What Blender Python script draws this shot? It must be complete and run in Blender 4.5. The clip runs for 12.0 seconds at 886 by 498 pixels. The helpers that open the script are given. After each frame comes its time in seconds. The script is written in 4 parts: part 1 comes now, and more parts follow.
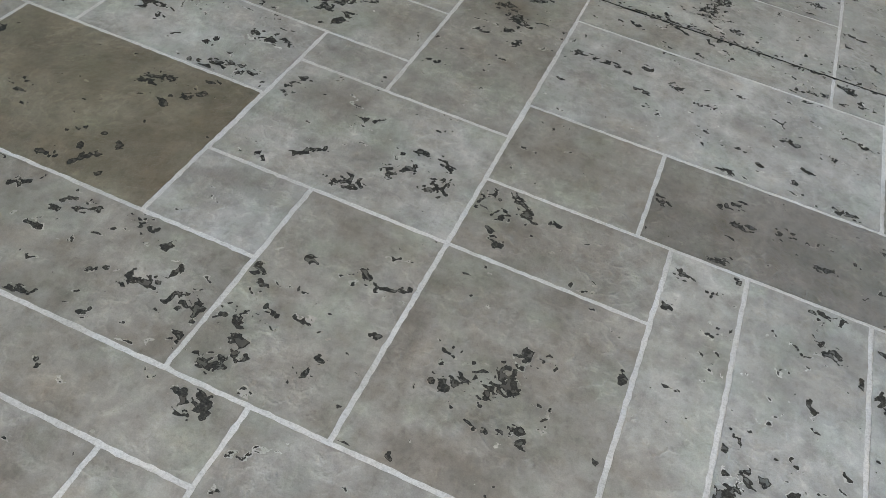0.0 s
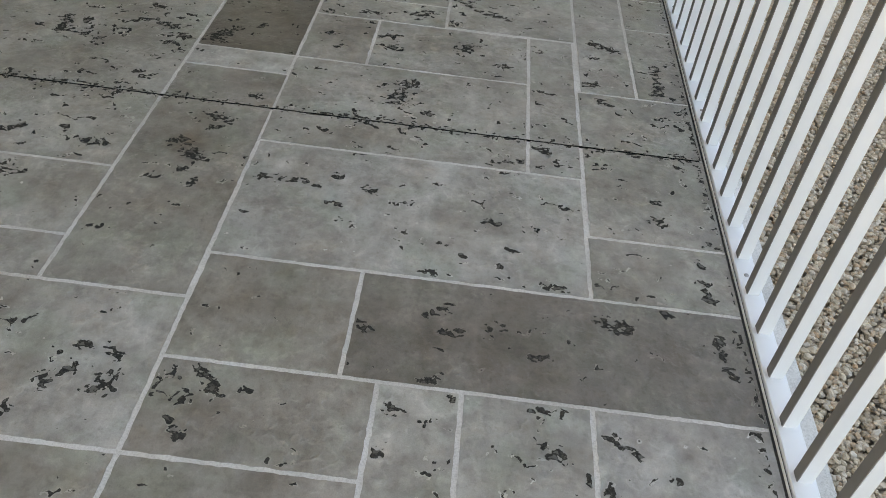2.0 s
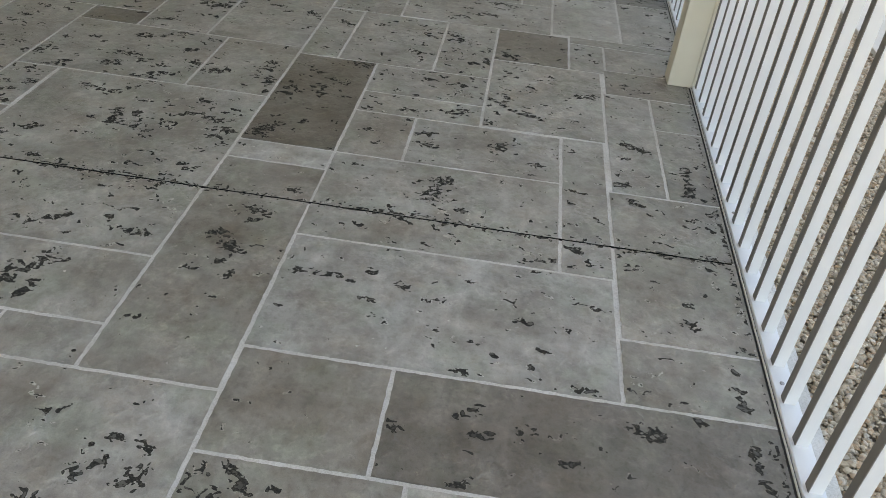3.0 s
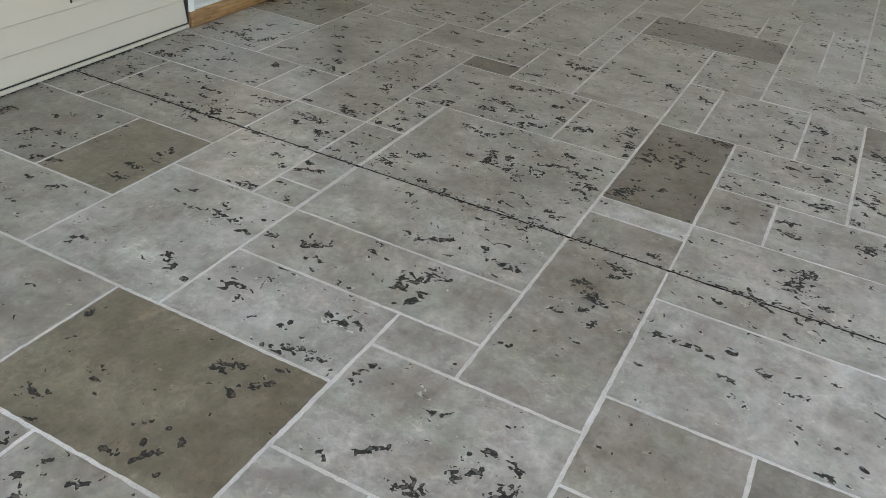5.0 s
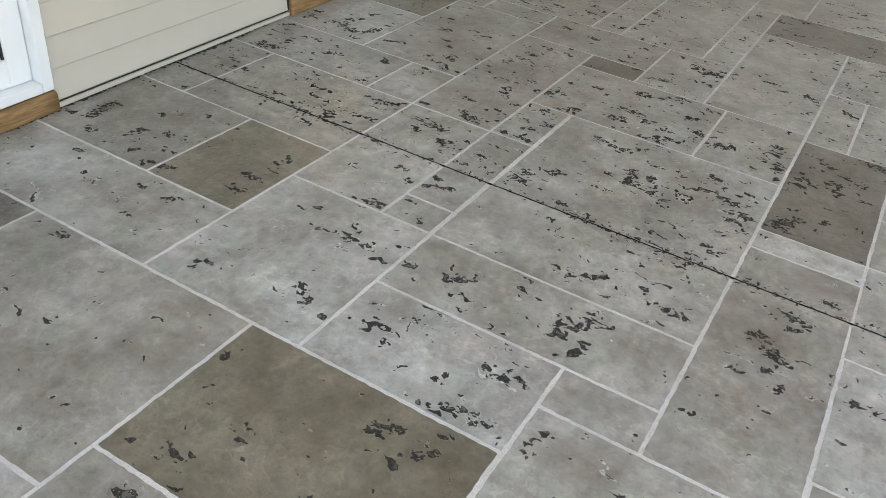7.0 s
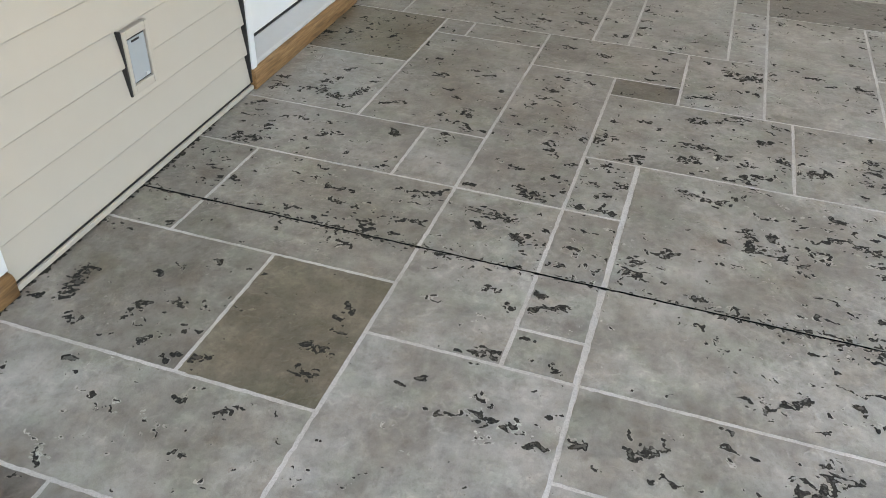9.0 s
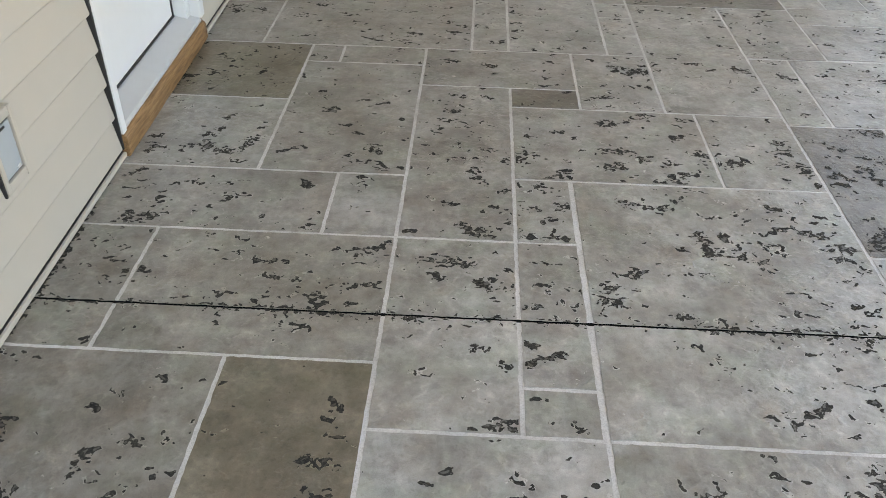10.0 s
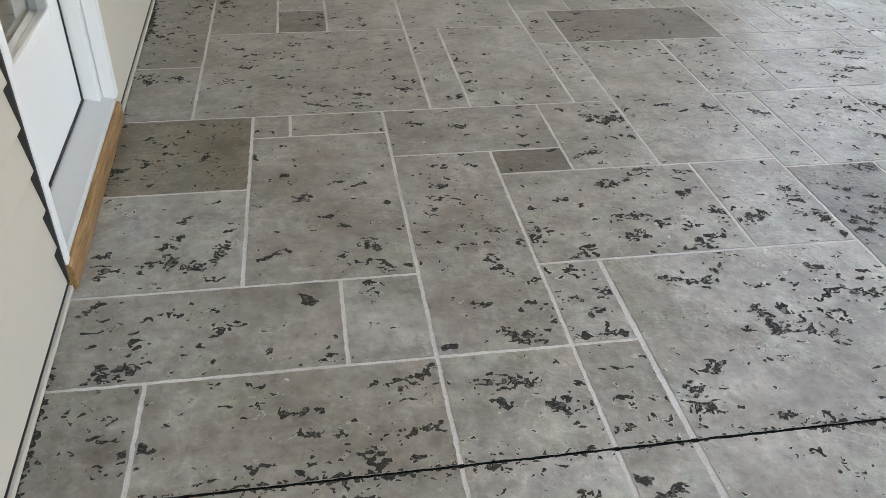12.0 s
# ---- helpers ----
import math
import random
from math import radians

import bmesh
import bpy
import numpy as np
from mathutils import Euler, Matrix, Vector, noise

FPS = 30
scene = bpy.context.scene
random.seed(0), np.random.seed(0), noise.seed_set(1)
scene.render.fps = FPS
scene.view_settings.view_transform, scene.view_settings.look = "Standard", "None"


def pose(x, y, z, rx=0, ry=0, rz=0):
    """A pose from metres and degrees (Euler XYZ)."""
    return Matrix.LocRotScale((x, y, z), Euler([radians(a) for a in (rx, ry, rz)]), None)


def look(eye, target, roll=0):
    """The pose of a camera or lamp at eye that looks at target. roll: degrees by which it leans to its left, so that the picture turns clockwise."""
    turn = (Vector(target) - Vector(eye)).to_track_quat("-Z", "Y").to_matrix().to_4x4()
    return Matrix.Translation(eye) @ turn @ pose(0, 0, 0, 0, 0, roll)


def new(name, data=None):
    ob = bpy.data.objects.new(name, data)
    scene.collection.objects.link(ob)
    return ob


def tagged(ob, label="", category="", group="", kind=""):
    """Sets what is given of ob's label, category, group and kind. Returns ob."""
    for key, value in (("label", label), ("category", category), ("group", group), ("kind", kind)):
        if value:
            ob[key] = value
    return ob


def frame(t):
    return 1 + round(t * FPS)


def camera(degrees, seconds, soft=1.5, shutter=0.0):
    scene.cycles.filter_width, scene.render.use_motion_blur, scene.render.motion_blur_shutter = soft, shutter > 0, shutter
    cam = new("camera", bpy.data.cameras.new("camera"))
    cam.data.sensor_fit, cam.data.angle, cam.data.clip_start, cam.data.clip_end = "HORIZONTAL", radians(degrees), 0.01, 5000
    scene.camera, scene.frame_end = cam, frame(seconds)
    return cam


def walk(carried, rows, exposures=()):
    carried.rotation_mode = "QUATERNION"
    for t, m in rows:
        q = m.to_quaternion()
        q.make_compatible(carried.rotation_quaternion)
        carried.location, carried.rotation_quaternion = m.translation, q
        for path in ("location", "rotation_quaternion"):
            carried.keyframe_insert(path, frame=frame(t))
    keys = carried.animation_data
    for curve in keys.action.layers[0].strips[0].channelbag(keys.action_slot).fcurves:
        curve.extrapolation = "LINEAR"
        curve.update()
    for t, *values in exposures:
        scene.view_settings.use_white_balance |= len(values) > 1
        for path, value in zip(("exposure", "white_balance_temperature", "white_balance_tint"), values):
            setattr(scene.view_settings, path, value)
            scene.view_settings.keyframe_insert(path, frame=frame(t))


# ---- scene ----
cam = camera(57.1, 12.0, soft=0.8, shutter=0.12)
PATH = [
    (0, (0.264, -2.199, 1.142), (-0.064, -0.857, -0.304), 12.0),
    (0.5, (0.256, -2.141, 1.142), (-0.035, -0.807, -0.32), 6.6),
    (1, (0.357, -2.06, 1.153), (0.254, -0.669, -0.28), 8.5),
    (1.5, (0.476, -1.947, 1.177), (0.459, -0.496, -0.199), 6.8),
    (2, (0.512, -1.895, 1.213), (0.511, -0.383, -0.097), 7.1),
    (2.5, (0.512, -1.888, 1.231), (0.499, -0.301, 0.013), 7.1),
    (2.7, (0.506, -1.884, 1.244), (0.467, -0.279, 0.051), 6.9),
    (4.3, (0.356, -1.938, 1.253), (-0.116, -0.297, 0.211), 6.5),
    (4.5, (0.314, -1.964, 1.255), (-0.251, -0.358, 0.205), 6.2),
    (5, (0.218, -2.034, 1.253), (-0.476, -0.507, 0.164), 6.1),
    (5.5, (0.142, -2.094, 1.247), (-0.561, -0.589, 0.133), 6.5),
    (6, (0.075, -2.12, 1.245), (-0.623, -0.622, 0.118), 7.3),
    (6.5, (-0.051, -2.056, 1.236), (-0.764, -0.567, 0.107), 7.9),
    (7, (-0.192, -1.942, 1.23), (-0.929, -0.481, 0.079), 7.2),
    (7.2, (-0.257, -1.914, 1.222), (-0.99, -0.459, 0.061), 7.7),
    (8.8, (-0.9, -1.619, 1.22), (-1.412, -0.101, 0.023), 1.7),
    (9, (-0.957, -1.57, 1.22), (-1.439, -0.032, 0.035), 2.1),
    (9.5, (-1.135, -1.468, 1.21), (-1.458, 0.131, 0.052), 2.3),
    (10, (-1.333, -1.401, 1.23), (-1.389, 0.206, 0.041), 1.4),
    (10.5, (-1.446, -1.294, 1.215), (-1.376, 0.298, 0.006), 2.3),
    (11, (-1.528, -1.162, 1.233), (-1.411, 0.438, 0.04), 2.2),
    (11.5, (-1.614, -1.086, 1.239), (-1.44, 0.538, 0.084), 2.9),
    (12, (-1.746, -1.002, 1.236), (-1.456, 0.603, 0.077), 1.9),
]
EXPOSURES = [(0, 2.73, 8), (0.5, 2.75, 8), (1.5, 2.73, 8), (2.0, 2.5, 9), (2.7, 2.5, 9), (4.5, 2.82, 9), (5.0, 2.88, 10), (5.5, 3.03, 11), (7, 3.12, 12), (9.5, 3.15, 13), (12, 3.17, 14)]
walk(cam, [(t, look(eye, target, roll)) for t, eye, target, roll in PATH], [(t, stops, 8950, tint) for t, stops, tint in EXPOSURES])

# ---- world and sun ----
SKY_TURN = radians(-80)
world = bpy.data.worlds.new("sky")
scene.world = world
world.use_nodes = True
wn = world.node_tree.nodes
sky = wn.new("ShaderNodeTexSky")
sky.sky_type, sky.sun_disc, sky.sun_elevation, sky.sun_rotation = "NISHITA", False, radians(45), SKY_TURN
sky.dust_density, sky.air_density, sky.ozone_density = 4.0, 1.0, 0.6
world.node_tree.links.new(sky.outputs[0], wn["Background"].inputs[0])
wn["Background"].inputs[1].default_value = 0.13
sun = bpy.data.lights.new("sun", "SUN")
sun.energy, sun.angle, sun.color = 3.0, radians(0.6), (1.0, 0.95, 0.88)
new("sun", sun).matrix_world = look((-10, 1.0, 10), (0, 0, 0))

# ---- materials ----
def material(name):
    m = bpy.data.materials.new(name)
    m.use_nodes = True
    return m, m.node_tree.nodes, m.node_tree.links, m.node_tree.nodes["Principled BSDF"]


def noise_node(n, l, scale, detail=4.0, rough=0.55, stretch=None, vector=None):
    tex = n.new("ShaderNodeTexNoise")
    tex.inputs["Scale"].default_value = scale
    tex.inputs["Detail"].default_value = detail
    tex.inputs["Roughness"].default_value = rough
    if vector is None:
        vector = n.new("ShaderNodeNewGeometry").outputs["Position"]
    if stretch:
        mp = n.new("ShaderNodeMapping")
        mp.inputs["Scale"].default_value = stretch
        l.new(vector, mp.inputs["Vector"])
        vector = mp.outputs["Vector"]
    l.new(vector, tex.inputs["Vector"])
    return tex.outputs["Fac"]


def ramp(n, l, fac, stops):
    r = n.new("ShaderNodeValToRGB")
    els = r.color_ramp.elements
    while len(els) < len(stops):
        els.new(0.5)
    for e, (p, c) in zip(els, stops):
        e.position = p
        e.color = (*c, 1) if len(c) == 3 else c
    l.new(fac, r.inputs["Fac"])
    return r.outputs["Color"]


def mix(n, l, fac, a, b, blend="MIX"):
    x = n.new("ShaderNodeMix")
    x.data_type, x.blend_type = "RGBA", blend
    for sock, v in ((x.inputs[0], fac), (x.inputs[6], a), (x.inputs[7], b)):
        if hasattr(v, "is_linked"):
            l.new(v, sock)
        else:
            sock.default_value = v if isinstance(v, float) else (*v, 1)
    return x.outputs[2]


def bump(n, l, bsdf, height, strength, distance):
    b = n.new("ShaderNodeBump")
    b.inputs["Strength"].default_value, b.inputs["Distance"].default_value = strength, distance
    l.new(height, b.inputs["Height"])
    l.new(b.outputs["Normal"], bsdf.inputs["Normal"])


def plain(name, color, rough=0.5, metal=0.0, vary=0.12, scale=30.0, relief=0.0):
    """A surface of one paint, with faint wear at two scales."""
    m, n, l, b = material(name)
    big = noise_node(n, l, scale * 0.12, 5)
    fine = noise_node(n, l, scale, 6)
    dark = tuple(c * (1 - vary) for c in color)
    c1 = mix(n, l, big, dark, color)
    c2 = mix(n, l, ramp(n, l, fine, [(0.35, (1 - vary * 0.6,) * 3), (0.65, (1, 1, 1))]), (0, 0, 0), c1, "MIX")
    c3 = mix(n, l, 0.5, c1, c2)
    l.new(c3, b.inputs["Base Color"])
    b.inputs["Roughness"].default_value, b.inputs["Metallic"].default_value = rough, metal
    if relief:
        bump(n, l, b, fine, 0.5, relief)
    return m


UMBER, SOOT, LIME = (0.62, 0.55, 0.50), (0.62, 0.61, 0.60), (1.30, 1.31, 1.32)
STAINS = (
    (-2.21, -0.38, 0.13, 0.20, UMBER), (-2.20, 0.12, 0.10, 0.16, UMBER), (-1.76, -0.09, 0.16, 0.06, LIME), (-1.21, -0.76, 0.20, 0.10, LIME),
    (-0.17, -0.20, 0.13, 0.16, UMBER), (-0.15, 0.88, 0.16, 0.14, SOOT), (0.10, -0.25, 0.09, 0.09, LIME), (0.50, -0.42, 0.22, 0.07, LIME),
    (0.02, 0.02, 0.14, 0.12, LIME), (1.09, 1.17, 0.09, 0.10, SOOT), (1.10, 1.19, 0.05, 0.06, SOOT), (-2.02, 1.35, 0.20, 0.14, UMBER), (-0.80, 0.28, 0.16, 0.13, UMBER),
)


def slab_material():
    """Trowelled, stained and sealed concrete overlay; the stain is each slab's own colour."""
    m, n, l, b = material("stained_concrete")
    info = n.new("ShaderNodeObjectInfo")
    pos = n.new("ShaderNodeNewGeometry").outputs["Position"]
    shift = n.new("ShaderNodeVectorMath")
    shift.operation = "MULTIPLY_ADD"
    l.new(info.outputs["Random"], shift.inputs[0])
    shift.inputs[1].default_value = (17.0, 31.0, 0.0)
    l.new(pos, shift.inputs[2])
    v = shift.outputs[0]
    cloud = noise_node(n, l, 4.2, 5, 0.55, (1, 1.15, 1), v)
    drift = noise_node(n, l, 15.0, 6, 0.6, (1, 1, 1), v)
    grain = noise_node(n, l, 85.0, 6, 0.72, (1, 0.9, 1), v)
    gritty = ramp(n, l, noise_node(n, l, 3.1, 4, 0.6, None, v), [(0.40, (0.40,) * 3), (0.60, (1, 1, 1))])
    sand = noise_node(n, l, 420.0, 3, 0.6, None, pos)
    swirl = n.new("ShaderNodeTexWave")
    swirl.inputs["Scale"].default_value, swirl.inputs["Distortion"].default_value = 2.2, 26.0
    swirl.inputs["Detail"].default_value, swirl.inputs["Detail Scale"].default_value = 4.0, 1.4
    l.new(v, swirl.inputs["Vector"])
    base = info.outputs["Color"]
    c = mix(n, l, ramp(n, l, cloud, [(0.34, (0, 0, 0)), (0.66, (1, 1, 1))]), mix(n, l, 1.0, base, (0.735, 0.72, 0.695), "MULTIPLY"), mix(n, l, 1.0, base, (1.17, 1.20, 1.21), "MULTIPLY"))
    d = ramp(n, l, drift, [(0.34, (0.80, 0.78, 0.76)), (0.52, (0.99, 0.99, 0.99)), (0.74, (1.18, 1.18, 1.17))])
    c = mix(n, l, 1.0, c, d, "MULTIPLY")
    w = ramp(n, l, swirl.outputs["Fac"], [(0.1, (0.95, 0.945, 0.94)), (0.6, (1, 1, 1)), (0.90, (1.02, 1.02, 1.02)), (1.0, (1.08, 1.08, 1.08))])
    c = mix(n, l, 1.0, c, w, "MULTIPLY")
    g = ramp(n, l, grain, [(0.33, (0.76, 0.75, 0.735)), (0.46, (0.98, 0.98, 0.98)), (0.60, (1.03, 1.03, 1.03)), (0.72, (1.28, 1.28, 1.27))])
    tone = n.new("ShaderNodeMapRange")
    for k, val in (("From Min", 0.22), ("From Max", 0.34), ("To Min", 1.0), ("To Max", 0.0)):
        tone.inputs[k].default_value = val
    l.new(base, tone.inputs["Value"])
    rough_fac = n.new("ShaderNodeMath")
    rough_fac.operation = "MAXIMUM"
    l.new(gritty, rough_fac.inputs[0])
    l.new(tone.outputs["Result"], rough_fac.inputs[1])
    c = mix(n, l, rough_fac.outputs[0], c, mix(n, l, 1.0, c, g, "MULTIPLY"))
    # low ridges that the trowel pulled up, in patches, their highlights painted as paler colour
    pull = noise_node(n, l, 24.0, 3, 0.45, (1, 1, 1), v)
    curl = noise_node(n, l, 47.0, 3, 0.5, (1, 1, 1), v)
    where = ramp(n, l, noise_node(n, l, 6.0, 3, 0.55, None, v), [(0.40, (0.1,) * 3), (0.56, (1, 1, 1))])
    lines = mix(n, l, 1.0, ramp(n, l, pull, [(0.42, (0, 0, 0)), (0.50, (1, 1, 1)), (0.58, (0, 0, 0))]), ramp(n, l, curl, [(0.43, (0.1,) * 3), (0.57, (1, 1, 1))]), "MULTIPLY")
    ridge = mix(n, l, where, (0, 0, 0), lines)
    c = mix(n, l, ridge, c, mix(n, l, 1.0, c, (1.24, 1.237, 1.23), "MULTIPLY"))
    blot = noise_node(n, l, 38.0, 4, 0.6, (1, 0.8, 1), v)
    c = mix(n, l, 1.0, c, ramp(n, l, blot, [(0.38, (0.86, 0.855, 0.85)), (0.46, (0.99, 0.99, 0.985)), (0.58, (1.01, 1.01, 1.01)), (0.66, (1.11, 1.11, 1.11))]), "MULTIPLY")
    hue = noise_node(n, l, 7.0, 4, 0.6, (1, 1, 1), v)
    c = mix(n, l, 1.0, c, ramp(n, l, hue, [(0.36, (0.965, 1.02, 0.97)), (0.5, (1, 1, 1)), (0.64, (1.02, 0.99, 0.98))]), "MULTIPLY")
    rust = ramp(n, l, noise_node(n, l, 9.0, 6, 0.65, None, v), [(0.54, (1, 1, 1)), (0.74, (1.0, 0.945, 0.88))])
    c = mix(n, l, 1.0, c, rust, "MULTIPLY")
    s = ramp(n, l, sand, [(0.3, (0.89, 0.89, 0.89)), (0.7, (1.08, 1.08, 1.08))])
    c = mix(n, l, 1.0, c, s, "MULTIPLY")
    # spilt stains and lime bloom, each with its own place and size
    warp = noise_node(n, l, 11.0, 5, 0.6, None, pos)
    for px, py, sx, sy, shade in STAINS:
        mp = n.new("ShaderNodeMapping")
        mp.vector_type = "TEXTURE"
        mp.inputs["Location"].default_value, mp.inputs["Scale"].default_value = (px, py, 0), (sx, sy, 1)
        l.new(pos, mp.inputs["Vector"])
        dist = n.new("ShaderNodeVectorMath")
        dist.operation = "LENGTH"
        l.new(mp.outputs["Vector"], dist.inputs[0])
        add = n.new("ShaderNodeMath")
        add.operation = "MULTIPLY_ADD"
        l.new(warp, add.inputs[0])
        add.inputs[1].default_value = 1.1
        l.new(dist.outputs["Value"], add.inputs[2])
        c = mix(n, l, ramp(n, l, add.outputs[0], [(0.55, (1, 1, 1)), (1.45, (0, 0, 0))]), c, mix(n, l, 1.0, c, shade, "MULTIPLY"))
    l.new(c, b.inputs["Base Color"])
    r = ramp(n, l, drift, [(0.3, (0.28,) * 3), (0.7, (0.46,) * 3)])
    l.new(r, b.inputs["Roughness"])
    hsum = n.new("ShaderNodeMath")
    hsum.operation = "MULTIPLY_ADD"
    l.new(grain, hsum.inputs[0])
    hsum.inputs[1].default_value = 0.5
    l.new(drift, hsum.inputs[2])
    hall = n.new("ShaderNodeMath")
    hall.operation = "MULTIPLY_ADD"
    l.new(ridge, hall.inputs[0])
    hall.inputs[1].default_value = 0.36
    l.new(hsum.outputs[0], hall.inputs[2])
    relief = n.new("ShaderNodeMath")
    relief.operation = "MULTIPLY"
    l.new(hall.outputs[0], relief.inputs[0])
    l.new(ramp(n, l, noise_node(n, l, 5.0, 4, 0.6, None, v), [(0.42, (0.28,) * 3), (0.62, (1, 1, 1))]), relief.inputs[1])
    bump(n, l, b, relief.outputs[0], 1.0, 0.005)
    b.inputs["Coat Weight"].default_value, b.inputs["Coat Roughness"].default_value = 0.36, 0.28
    return m


def grout_material():
    """Pale sanded grout, dirtier along some stretches."""
    m, n, l, b = material("pale_grout")
    grime = noise_node(n, l, 5.0, 5, 0.6)
    speck = noise_node(n, l, 260.0, 5, 0.7)
    c = ramp(n, l, grime, [(0.32, (0.52, 0.52, 0.505)), (0.55, (0.65, 0.65, 0.64)), (0.72, (0.73, 0.73, 0.725))])
    c = mix(n, l, 1.0, c, ramp(n, l, speck, [(0.32, (0.74, 0.74, 0.73)), (0.52, (1, 1, 1)), (0.70, (1.10, 1.10, 1.10))]), "MULTIPLY")
    l.new(c, b.inputs["Base Color"])
    b.inputs["Roughness"].default_value = 0.8
    bump(n, l, b, speck, 0.7, 0.002)
    return m


def wood_material():
    m, n, l, b = material("pine")
    g = noise_node(n, l, 14.0, 6, 0.6, (6.0, 0.5, 6.0))
    k = noise_node(n, l, 160.0, 3, 0.6, (2.0, 0.12, 2.0))
    c = ramp(n, l, g, [(0.28, (0.14, 0.072, 0.030)), (0.5, (0.30, 0.165, 0.072)), (0.68, (0.40, 0.24, 0.115)), (0.8, (0.56, 0.46, 0.33))])
    c = mix(n, l, 1.0, c, ramp(n, l, k, [(0.35, (0.72, 0.68, 0.62)), (0.6, (1, 1, 1))]), "MULTIPLY")
    l.new(c, b.inputs["Base Color"])
    b.inputs["Roughness"].default_value = 0.6
    bump(n, l, b, k, 0.4, 0.001)
    return m


def pebble_material():
    m, n, l, b = material("river_pebbles")
    geo = n.new("ShaderNodeNewGeometry")
    c = ramp(n, l, geo.outputs["Random Per Island"], [(0.0, (0.30, 0.25, 0.19)), (0.25, (0.47, 0.40, 0.30)), (0.5, (0.56, 0.49, 0.39)), (0.72, (0.44, 0.31, 0.20)), (0.85, (0.66, 0.61, 0.53)), (1.0, (0.37, 0.32, 0.26))])
    k = noise_node(n, l, 90.0, 5)
    c = mix(n, l, 1.0, c, ramp(n, l, k, [(0.3, (0.72, 0.71, 0.7)), (0.65, (1.08, 1.07, 1.05))]), "MULTIPLY")
    l.new(c, b.inputs["Base Color"])
    b.inputs["Roughness"].default_value = 0.75
    bump(n, l, b, k, 0.4, 0.003)
    return m


def pane_material():
    m, n, l, b = material("window_glass")
    b.inputs["Base Color"].default_value = (0.85, 0.9, 0.88, 1)
    b.inputs["Roughness"].default_value = 0.02
    b.inputs["Transmission Weight"].default_value = 1.0
    b.inputs["IOR"].default_value = 1.45
    return m


def pit_material(name, gain):
    m, n, l, b = material(name)
    k = noise_node(n, l, 240.0, 5, 0.7)
    q = noise_node(n, l, 30.0, 3)
    c = ramp(n, l, k, [(0.3, (0.020, 0.020, 0.018)), (0.52, (0.046, 0.045, 0.041)), (0.72, (0.110, 0.107, 0.098))])
    c = mix(n, l, 1.0, c, ramp(n, l, q, [(0.35, (0.75 * gain,) * 3), (0.7, (1.35 * gain, 1.33 * gain, 1.28 * gain))]), "MULTIPLY")
    l.new(c, b.inputs["Base Color"])
    b.inputs["Roughness"].default_value = 0.85
    b.inputs["Specular IOR Level"].default_value = 0.25
    bump(n, l, b, k, 0.8, 0.003)
    return m


SLAB = slab_material()
PIT = pit_material("void_filler", 0.92)
GROUT = grout_material()
JOINT = plain("joint_sealant", (0.010, 0.010, 0.010), 0.9, vary=0.4, scale=120)
JOINT.node_tree.nodes["Principled BSDF"].inputs["Specular IOR Level"].default_value = 0.05
CONCRETE = plain("bare_concrete", (0.42, 0.41, 0.39), 0.85, vary=0.25, scale=60, relief=0.002)
WALK = plain("broom_concrete", (0.62, 0.60, 0.56), 0.85, vary=0.15, scale=40, relief=0.002)
SOIL = plain("dry_soil", (0.33, 0.285, 0.225), 0.95, vary=0.4, scale=14, relief=0.01)
VINYL = plain("cream_vinyl", (0.53, 0.492, 0.428), 0.5, vary=0.06, scale=12)
TRIM = plain("white_trim", (0.78, 0.805, 0.82), 0.4, vary=0.05, scale=20)
POWDER = plain("white_powder_coat", (0.74, 0.775, 0.81), 0.35, vary=0.05, scale=18)
POSTPAINT = plain("ivory_paint", (0.74, 0.71, 0.60), 0.5, vary=0.07, scale=16)
DULL = plain("mill_aluminium", (0.70, 0.71, 0.70), 0.5, 0.0, vary=0.15, scale=40)
SILL = plain("anodised_sill", (0.58, 0.60, 0.61), 0.42, 0.1, vary=0.08, scale=30)
# black for rubber seals, and for strips that stand in for shade
RUBBER_AND_SHADE = plain("black_rubber_and_shade", (0.02, 0.02, 0.022), 0.6, vary=0.2, scale=50)
PLATE = plain("grey_blue_plate", (0.42, 0.47, 0.50), 0.35, vary=0.08, scale=40)
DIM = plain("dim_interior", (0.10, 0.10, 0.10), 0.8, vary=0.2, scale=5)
PLASTER = plain("white_soffit", (0.72, 0.71, 0.68), 0.7, vary=0.05, scale=15)
# dark grey for the shaded inner faces of the white pickets
FACE_SHADE = plain("picket_face_shade", (0.195, 0.190, 0.182), 0.5, vary=0.15, scale=40)
SCREW = plain("zinc_screw", (0.35, 0.35, 0.36), 0.35, 0.8, vary=0.1, scale=80)
PINE = wood_material()
PEBBLE = pebble_material()
PANE = pane_material()


# ---- mesh helpers ----
def mesh_object(name, bm, mat, parent=None):
    me = bpy.data.meshes.new(name)
    bm.to_mesh(me)
    bm.free()
    me.materials.append(mat)
    ob = new(name, me)
    ob.parent = parent
    return ob


def part(name, bm, mat, parent, label=""):
    return tagged(mesh_object(name, bm, mat, parent), label)


def block(x0, x1, y0, y1, z0, z1, bevel=0.0, bm=None):
    bm = bm or bmesh.new()
    vs = [bm.verts.new((x, y, z)) for z in (z0, z1) for y in (y0, y1) for x in (x0, x1)]
    fs = [bm.faces.new([vs[i] for i in f]) for f in ((0, 2, 3, 1), (4, 5, 7, 6), (0, 1, 5, 4), (2, 6, 7, 3), (0, 4, 6, 2), (1, 3, 7, 5))]
    if bevel:
        es = list({e for f in fs for e in f.edges})
        bmesh.ops.bevel(bm, geom=es, offset=bevel, segments=2, profile=0.6, affect="EDGES")
    return bm


